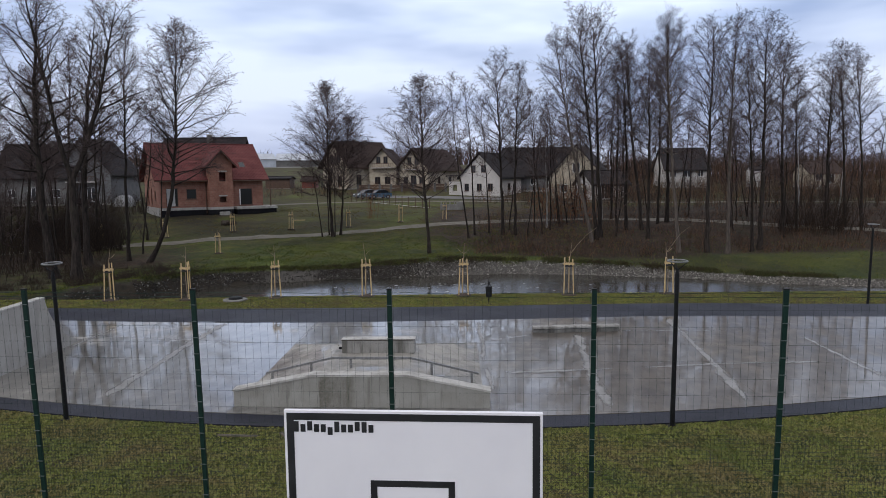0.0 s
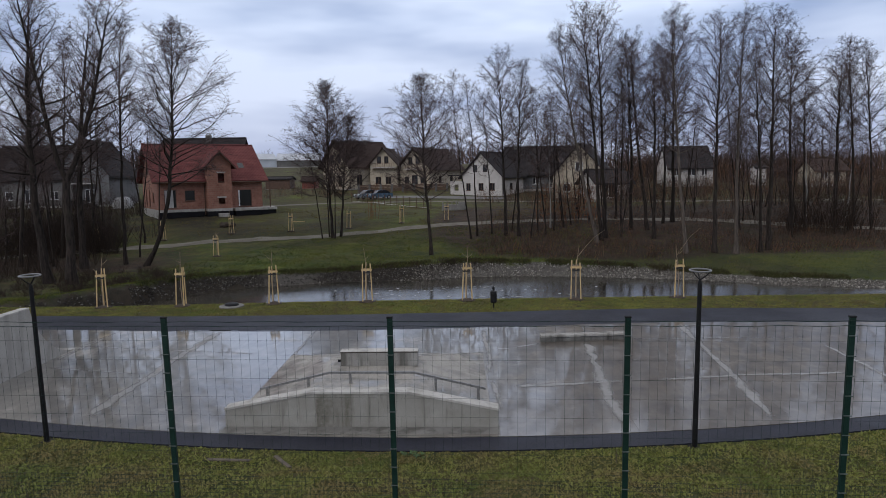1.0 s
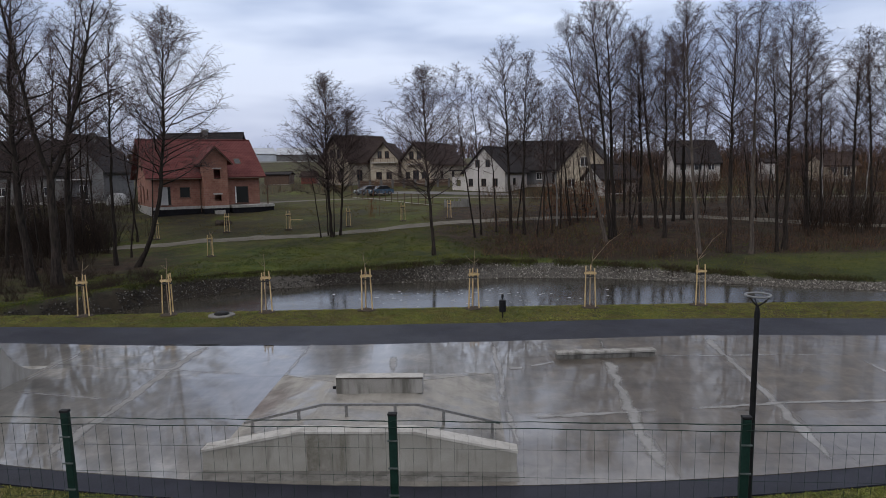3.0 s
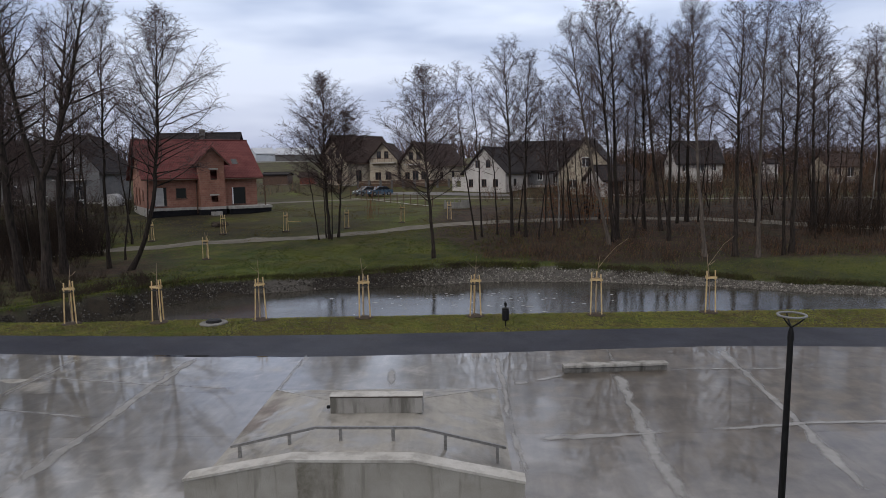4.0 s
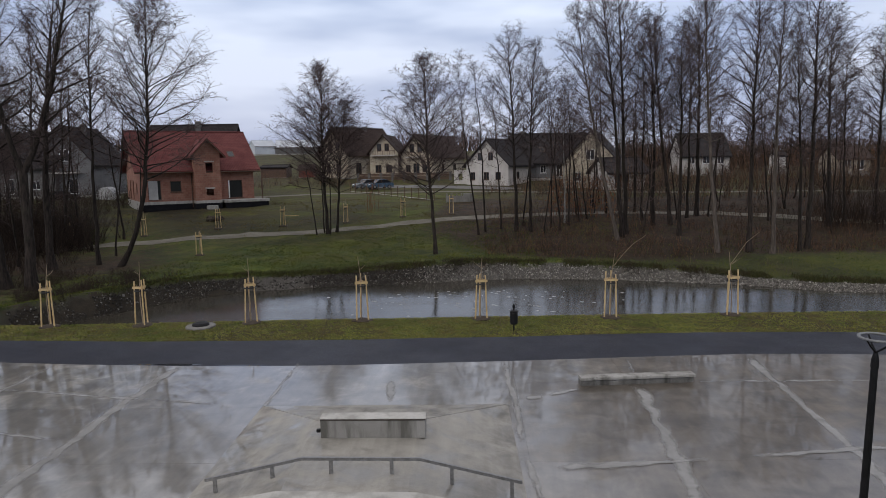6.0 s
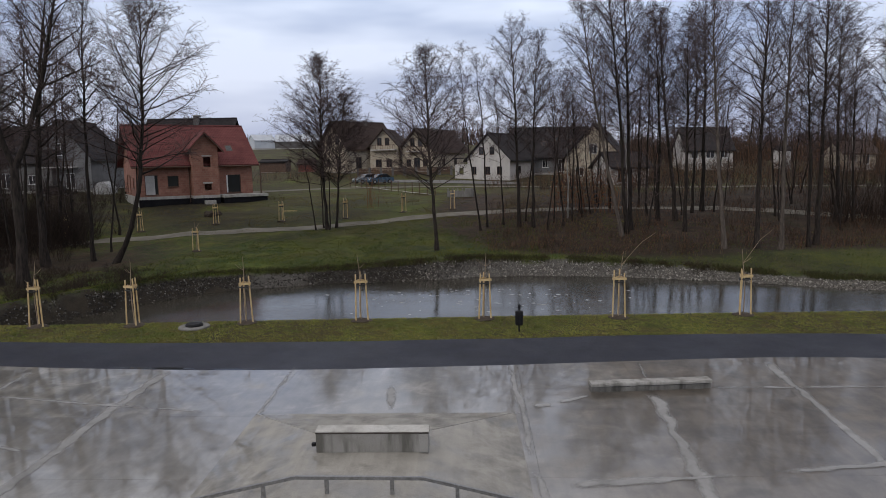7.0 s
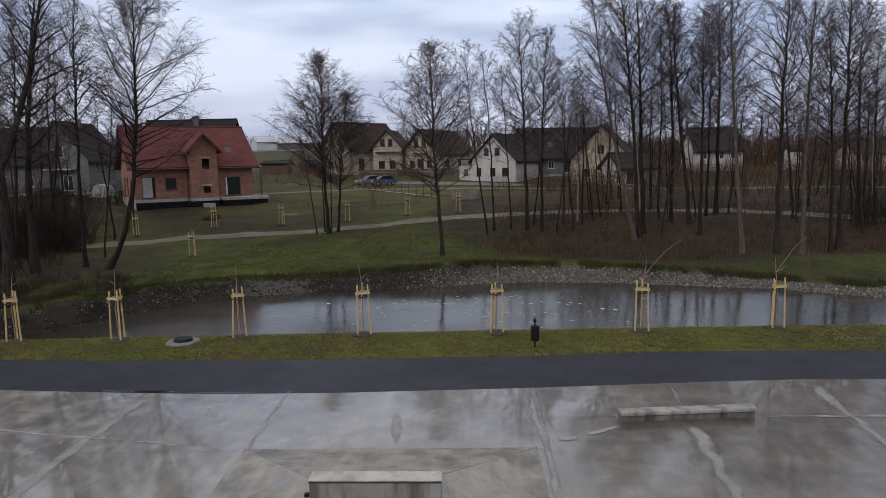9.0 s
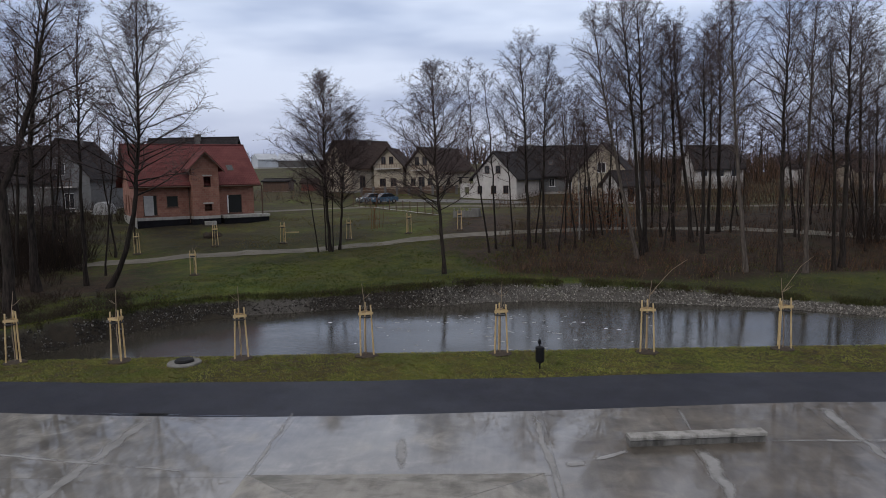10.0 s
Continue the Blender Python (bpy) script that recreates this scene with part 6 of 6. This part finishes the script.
# houses beyond
house("grey_roofed_house", "house with a graphite tile roof and a chimney", -50.0, 99.5, 5, 11.5, 9.0, 5.0, 9.8, GREY_WALL, ROOF_GREY, base=3.1, chimneys=((6.2, 3.6, 0.6),), front=((2, 1, 1.4, 1.4), (5, 1, 1.4, 1.4), (8, 1, 1.4, 1.4)), side=0.8)
house("dark_roofed_house", "grey house with a long dark roof behind trees", -78.0, 101.0, 6, 12.5, 9.0, 4.6, 9.4, GREY_WALL, ROOF_GREY, base=3.0, chimneys=((7, 4, 0.6),), front=((2, 1, 1.2, 1.3), (5, 0.4, 1.4, 2.2), (9, 1, 1.2, 1.3)))
dw = house("dark_roofed_house", "grey gabled house with a small balcony behind trees", -60.5, 104.0, 96, 11.0, 8.6, 5.0, 10.2, PALE_GREY_WALL, ROOF_GREY, base=3.0, chimneys=((5, 3.4, 0.6),), left=((1.6, 1, 1.2, 1.4), (4.4, 0.3, 1.4, 2.2), (3.4, 5.1, 1.4, 1.8)))
bal = part("balcony", boxed(-1.2, 2.0, 3.3, -0.003, 6.6, 3.5), WHITE_WALL, dw)
part("handrail", boxed(-1.2, 2.0, 4.2, -1.12, 6.6, 4.3), BROWN_WOOD, bal)
for i in range(10):
    part("baluster", boxed(-1.19, 2.05 + i * 0.49, 3.502, -1.13, 2.11 + i * 0.49, 4.198), BROWN_WOOD, bal)
house("cream_house", "large cream house with a steep brown roof", -28.2, 134.0, 50, 12.0, 8.6, 5.0, 9.5, CREAM, ROOF_BROWN, base=4.5, over=0.9, side=0.8, left=((1.5, 1.0, 1.3, 1.5), (4.6, 0.4, 1.5, 2.2), (2.2, 5.2, 1.2, 1.8), (4.6, 5.2, 1.2, 1.8)), front=((2, 0.6, 1.4, 2.2), (6, 0.6, 1.8, 2.2)), frames=BROWN_WOOD, chimneys=((5, 4.2, 0.5), (7.2, 3.6, 0.4)))
hw = house("cream_house", "pale gabled house with a balcony and brown roof", -18.9, 136.6, 86, 10.0, 5.6, 4.9, 8.0, CREAM, ROOF_BROWN, base=4.4, over=0.7, side=0.8, left=((0.8, 0.9, 1.2, 1.5), (2.9, 0.9, 1.2, 1.5), (1.2, 5.0, 0.9, 1.5), (2.7, 5.0, 0.9, 1.5)), frames=BROWN_WOOD)
hb = house("cream_house", "cream house with a brown roof and timber balcony in its gable", -12.2, 135.0, 66, 14.0, 6.8, 4.2, 7.8, CREAM, ROOF_BROWN, base=4.5, over=0.8, side=0.9, left=((0.7, 0.8, 1.1, 1.4), (2.4, 0.3, 1.4, 2.2), (4.4, 0.8, 1.1, 1.4), (1.7, 4.5, 1.0, 1.7), (3.4, 4.5, 1.0, 1.7)), front=((4, 0.8, 1.3, 1.4), (9, 0.8, 1.3, 1.4)), frames=BROWN_WOOD, chimneys=((6, 3, 0.5),))
for hh, w, y0, z0 in ((hw, 4.9, 0.3, 4.1), (hb, 3.6, 1.6, 3.6)):
    bal = part("balcony", boxed(-1.2, y0, z0, -0.003, y0 + w, z0 + 0.18), WHITE_WALL, hh)
    for i in range(11):
        part("baluster", boxed(-1.17, y0 + 0.05 + i * (w - 0.16) / 10, z0 + 0.182, -1.11, y0 + 0.11 + i * (w - 0.16) / 10, z0 + 0.95), BROWN_WOOD, bal)
    part("handrail", boxed(-1.2, y0, z0 + 0.952, -1.08, y0 + w, z0 + 1.03), BROWN_WOOD, bal)
hc = house("white_house", "white gabled house with a dark roof and small windows", 2.0, 116.6, 62, 8.5, 7.9, 3.5, 7.4, WHITE_WALL, ROOF_GREY, base=3.1, over=0.5, side=0.5, left=((0.5, 0.9, 0.9, 1.3), (3.0, 0.9, 1.0, 1.3), (5.2, 0.9, 1.0, 1.3), (1.9, 4.1, 0.9, 1.3), (3.9, 4.1, 0.9, 1.3)), front=((3, 1, 1.2, 1.2),), frames=BROWN_WOOD)
part("annex", wall_mesh(2.6, 2.6, [(0.8, 0.9, 1.7, 2.0)], 0.3, None, pose(0.4, 10.6, 0, 0, 0, -90)), WHITE_WALL, hc, "low white annex wall")
part("annex_roof", profile_wall(bmesh.new(), [(0.0, 3.55), (8.2, 3.55), (8.2, 3.72), (0.0, 3.72)], 7.92, 10.9), ROOF_GREY, hc)
hg = house("grey_house", "grey rendered house with a long graphite roof and skylights", 3.6, 125.0, 6, 13.0, 10.0, 3.0, 7.7, PALE_GREY_WALL, ROOF_GREY, base=4.0, front=((1.2, 1, 1.2, 1.2), (4.2, 0.9, 1.0, 1.3), (7, 0.2, 1.1, 2.1), (10, 1, 1.2, 1.2)), chimneys=((1.4, 4.5, 0.5),))
for x, y in ((4.4, 1.3), (6.9, 2.2), (9.4, 1.6)):
    roof_window(hg, pose(x, y, 3.0 + y * 0.94 + 0.36, math.degrees(math.atan(0.94)) - 90))
house("cream_house", "cream gabled house half hidden by trees", 18.3, 108.5, 74, 12.0, 8.6, 3.6, 8.4, CREAM, ROOF_GREY, base=2.8, left=((1.4, 1, 1.2, 1.3), (4.6, 1, 1.2, 1.3), (3.4, 4.2, 1.2, 1.5)), front=((3, 1, 1.2, 1.3), (8, 1, 1.2, 1.3)))
house("garage", "white garage with a low dark roof", 15.8, 103.0, 22, 6.0, 5.0, 2.6, 4.3, WHITE_WALL, ROOF_GREY, base=2.7, front=((1, 0.2, 2.4, 2.2),))
house("white_house", "white house with a steep graphite roof behind trees", 33.2, 130.0, 1, 8.2, 8.0, 2.6, 6.2, WHITE_WALL, ROOF_GREY, base=5.1, side=0.3, front=((1.0, 0.9, 1.2, 1.3), (3.6, 0.9, 1.4, 1.3), (6.2, 0.9, 1.0, 1.3)))
house("cream_house", "small cream bungalow with a brown roof beyond the wood", 57.5, 125.0, 4, 5.4, 6.0, 2.3, 4.1, CREAM, ROOF_BROWN, base=4.3, front=((1, 0.8, 1.2, 1.2), (3.2, 0.3, 1.2, 1.9)))
house("shed", "small white garden shed with a low roof", 47.6, 126.0, 3, 1.9, 2.2, 1.9, 2.4, WHITE_WALL, ROOF_GREY, base=5.2, over=0.2, side=0.2)
house("warehouse", "white metal hall with a pale roof on the far field", -101.0, 286.0, 38, 9.0, 8.6, 3.2, 5.6, METAL_HALL, METAL_HALL, base=12.5, side=0.2, over=0.2)
house("warehouse", "long dark metal hall with a pale roof on the far field", -94.0, 291.0, 14, 19.0, 13.0, 2.7, 5.7, GREY_WALL, METAL_HALL, base=12.5, side=0.2, over=0.2)
house("shed", "dark low garden shed with a flat roof", -47.4, 140.0, 2, 5.2, 4.0, 2.0, 2.35, BROWN_WOOD, ROOF_GREY, over=0.3, side=0.3)
house("barn", "small barn with red painted walls", -39.6, 140.0, 4, 3.0, 3.0, 1.5, 2.3, RED_PAINT, ROOF_BROWN, over=0.3, side=0.3)
yard = thing("board_fence", "dark brown board fence with masonry pillars before the houses", "fence")
for i in range(9):
    x, y = -25.0 + i * 2.1, 127.5 + 0.1 * i
    g = ground_height(x, y)
    part("pillar", boxed(x - 0.2, y - 0.2, g - 0.3, x + 0.2, y + 0.2, g + 1.6, 0.02), GREY_WALL, yard)
    if i < 8:
        for j in range(5):
            part("board", boxed(x + 0.22, y - 0.03, g + 0.25 + j * 0.25, x + 1.88, y + 0.01, g + 0.46 + j * 0.25), BROWN_WOOD, yard)


# ---- parked cars ----
def car(x, y, turn, paint, label):
    ob = thing("car", label, "car", pose(x, y, ground_height(x, y) + 0.2, 0, 0, turn), "parked cars")
    prof = [(-2.1, 0.28), (2.1, 0.28), (2.15, 0.62), (1.95, 0.82), (1.05, 0.93), (-1.75, 0.98), (-2.12, 0.86)]
    body = part("body", profile_wall(bmesh.new(), prof, -0.86, 0.86), paint, ob)
    cab = [(1.08, 0.94), (0.35, 1.42), (-0.95, 1.46), (-1.72, 0.99)]
    part("cabin", profile_wall(bmesh.new(), cab, -0.74, 0.74), GLASS, ob, "dark car windows")
    part("roof", profile_wall(bmesh.new(), [(0.42, 1.40), (0.3, 1.47), (-0.9, 1.50), (-1.1, 1.43)], -0.72, 0.72), paint, ob)
    for wx in (-1.3, 1.3):
        for s in (-1, 1):
            w = part("wheel", tube(bmesh.new(), [(wx, s * 0.70, 0.31), (wx, s * 0.89, 0.31)], [0.31, 0.31], 18), TAR, ob)
            part("rim", tube(bmesh.new(), [(wx, s * 0.885, 0.31), (wx, s * 0.90, 0.31)], [0.2, 0.18], 14), GALV, w)
    for s in (-0.6, 0.6):
        part("headlight", boxed(2.02, s - 0.16, 0.62, 2.13, s + 0.16, 0.76, 0.02), WHITE_FRAME, ob)
        part("tail_light", boxed(-2.14, s - 0.12, 0.7, -2.06, s + 0.12, 0.86, 0.02), RED_PAINT, ob)
    return ob


BLUE_CAR = plain("blue_car_paint", (0.05, 0.085, 0.13), (0.07, 0.11, 0.16), 0.25, 2.0, 0.0)
SILVER_CAR = plain("silver_car_paint", (0.16, 0.19, 0.22), (0.22, 0.25, 0.28), 0.28, 2.0, 0.0, 0.4)
car(-20.7, 112.8, 226, SILVER_CAR, "small silver car parked before the houses")
car(-18.5, 112.4, 218, BLUE_CAR, "dark blue estate car parked before the houses")
car(-58.5, 93.0, 12, TAR, "dark car parked beside the house")

# ---- garden fence, gate box and kerb strip ----
gf = thing("garden_fence", "low garden fence of dark posts and wire on a pale kerb", "fence")
FL = ((-22.0, 106.8), (-7.7, 89.0))
for i in range(14):
    f = i / 13
    x, y = FL[0][0] + (FL[1][0] - FL[0][0]) * f, FL[0][1] + (FL[1][1] - FL[0][1]) * f
    g = ground_height(x, y)
    part("post", boxed(x - 0.05, y - 0.05, g - 0.2, x + 0.05, y + 0.05, g + 1.45), BROWN_WOOD, gf)
for z in (0.5, 0.95, 1.35):
    part("wire", tube(bmesh.new(), [(FL[0][0], FL[0][1], ground_height(*FL[0]) + z), (FL[1][0], FL[1][1], ground_height(*FL[1]) + z)], [0.012, 0.012], 4), BLACK_STEEL, gf)
part("kerb", draped(bmesh.new(), FL, 0.3, 0.15), EDGE_CONCRETE, gf, "pale concrete kerb")
GATE = dry_concrete("weathered_white_masonry", 0.17, 0.25, 0.5)
gw = thing("gate_wall", "low white garden wall with a meter box", "garden wall", pose(-6.1, 86.8, ground_height(-6.1, 86.8), 0, 0, 4))
part("wall", boxed(0, 0, -0.3, 3.2, 0.3, 0.75, 0.02), GATE, gw)
for i in range(6):
    part("pillar", boxed(0.05 + i * 0.58, 0.02, 0.752, 0.2 + i * 0.58, 0.22, 1.05, 0.02), GATE, gw)
part("meter_box", boxed(2.1, -0.3, 0.0, 3.0, -0.035, 1.05, 0.02), GATE, gw)

# pale lane and yards before the houses
tagged(part("road_village", draped(bmesh.new(), ((-47, 94.0), (-40, 96.0), (-24, 103), (-10, 105), (6, 101), (24, 97), (60, 92)), 2.6, 0.05), PATH_MAT, None), "pale gravel village lane", "road", kind="structure")
tagged(part("pavement_yard", draped(bmesh.new(), ((-19.5, 118.5), (-13, 117.5), (-7, 115.5), (-1, 112.5), (3, 109)), 5.0, 0.06), YARD_MAT, None), "grey paved yard before the houses", "paving", kind="structure")
# polythene greenhouse
gr = thing("greenhouse", "small rounded greenhouse of pale sheeting", "greenhouse", pose(-55.5, 98.0, ground_height(-55.5, 98), 0, 0, 12))
bm = bmesh.new()
profile_wall(bm, [(1.2 * math.cos(radians(a)), 1.8 * math.sin(radians(a))) for a in range(0, 181, 15)], 0, 3)
part("cover", bm, TARP, gr)

# ---- far trees and hedges ----
q = random.Random(90)
spots = [(q.uniform(-75, -44), q.uniform(74, 92)) for _ in range(420)]
scrub("bush", "dark bare bushes before the western houses", "bush", spots, 29, 1.0, 3.2, BRUSH_DARK, 6, 0.5, 0.012)
spots = [(q.gauss(-31, 9), 122 + q.gauss(0, 3)) for _ in range(60)] + [(q.uniform(20, 72), q.uniform(100, 122)) for _ in range(480)]
scrub("bush", "brown bare garden bushes among the houses", "bush", spots, 30, 0.9, 3.4, BRUSH, 6, 0.6, 0.014)
q = random.Random(91)
for i in range(26):
    x = q.uniform(-150, 170)
    y = q.uniform(165, 250)
    if -95 < x < -30:
        continue
    plant(FAR, x, y, q.uniform(9, 15), 0, q.uniform(0, 360), "distant trees", 1.2)
for i in range(42):
    x, y = q.uniform(-8, 130), q.uniform(138, 175)
    plant(FAR, x, y, q.uniform(9, 14), 0, q.uniform(0, 360), "distant trees", 1.25)
for i in range(12):
    x, y = q.uniform(-125, -62), q.uniform(116, 150)
    plant(FAR, x, y, q.uniform(7, 11), 0, q.uniform(0, 360), "distant trees", 1.25)
spots = [(q.uniform(-220, 260), q.uniform(300, 420)) for _ in range(520)]
scrub("far_woods", "hazy bare woods along the horizon", "woods", [s for s in spots if not -130 < s[0] < -45], 31, 5, 11, BRUSH, 6, 0.35, 0.12)
q = random.Random(92)
spots = [(q.uniform(-2, 22), q.uniform(96, 106)) for _ in range(150)]
scrub("hedge_brush", "brown bare shrubs before the white and grey houses", "brush", spots, 33, 0.8, 2.6, BRUSH, 6, 0.5, 0.010)
spots = [(q.uniform(14, 125), q.uniform(136, 172)) for _ in range(800)]
scrub("far_woods", "dense brown bare thickets behind the gardens", "woods", spots, 34, 3.0, 6.5, BRUSH, 6, 0.4, 0.035)
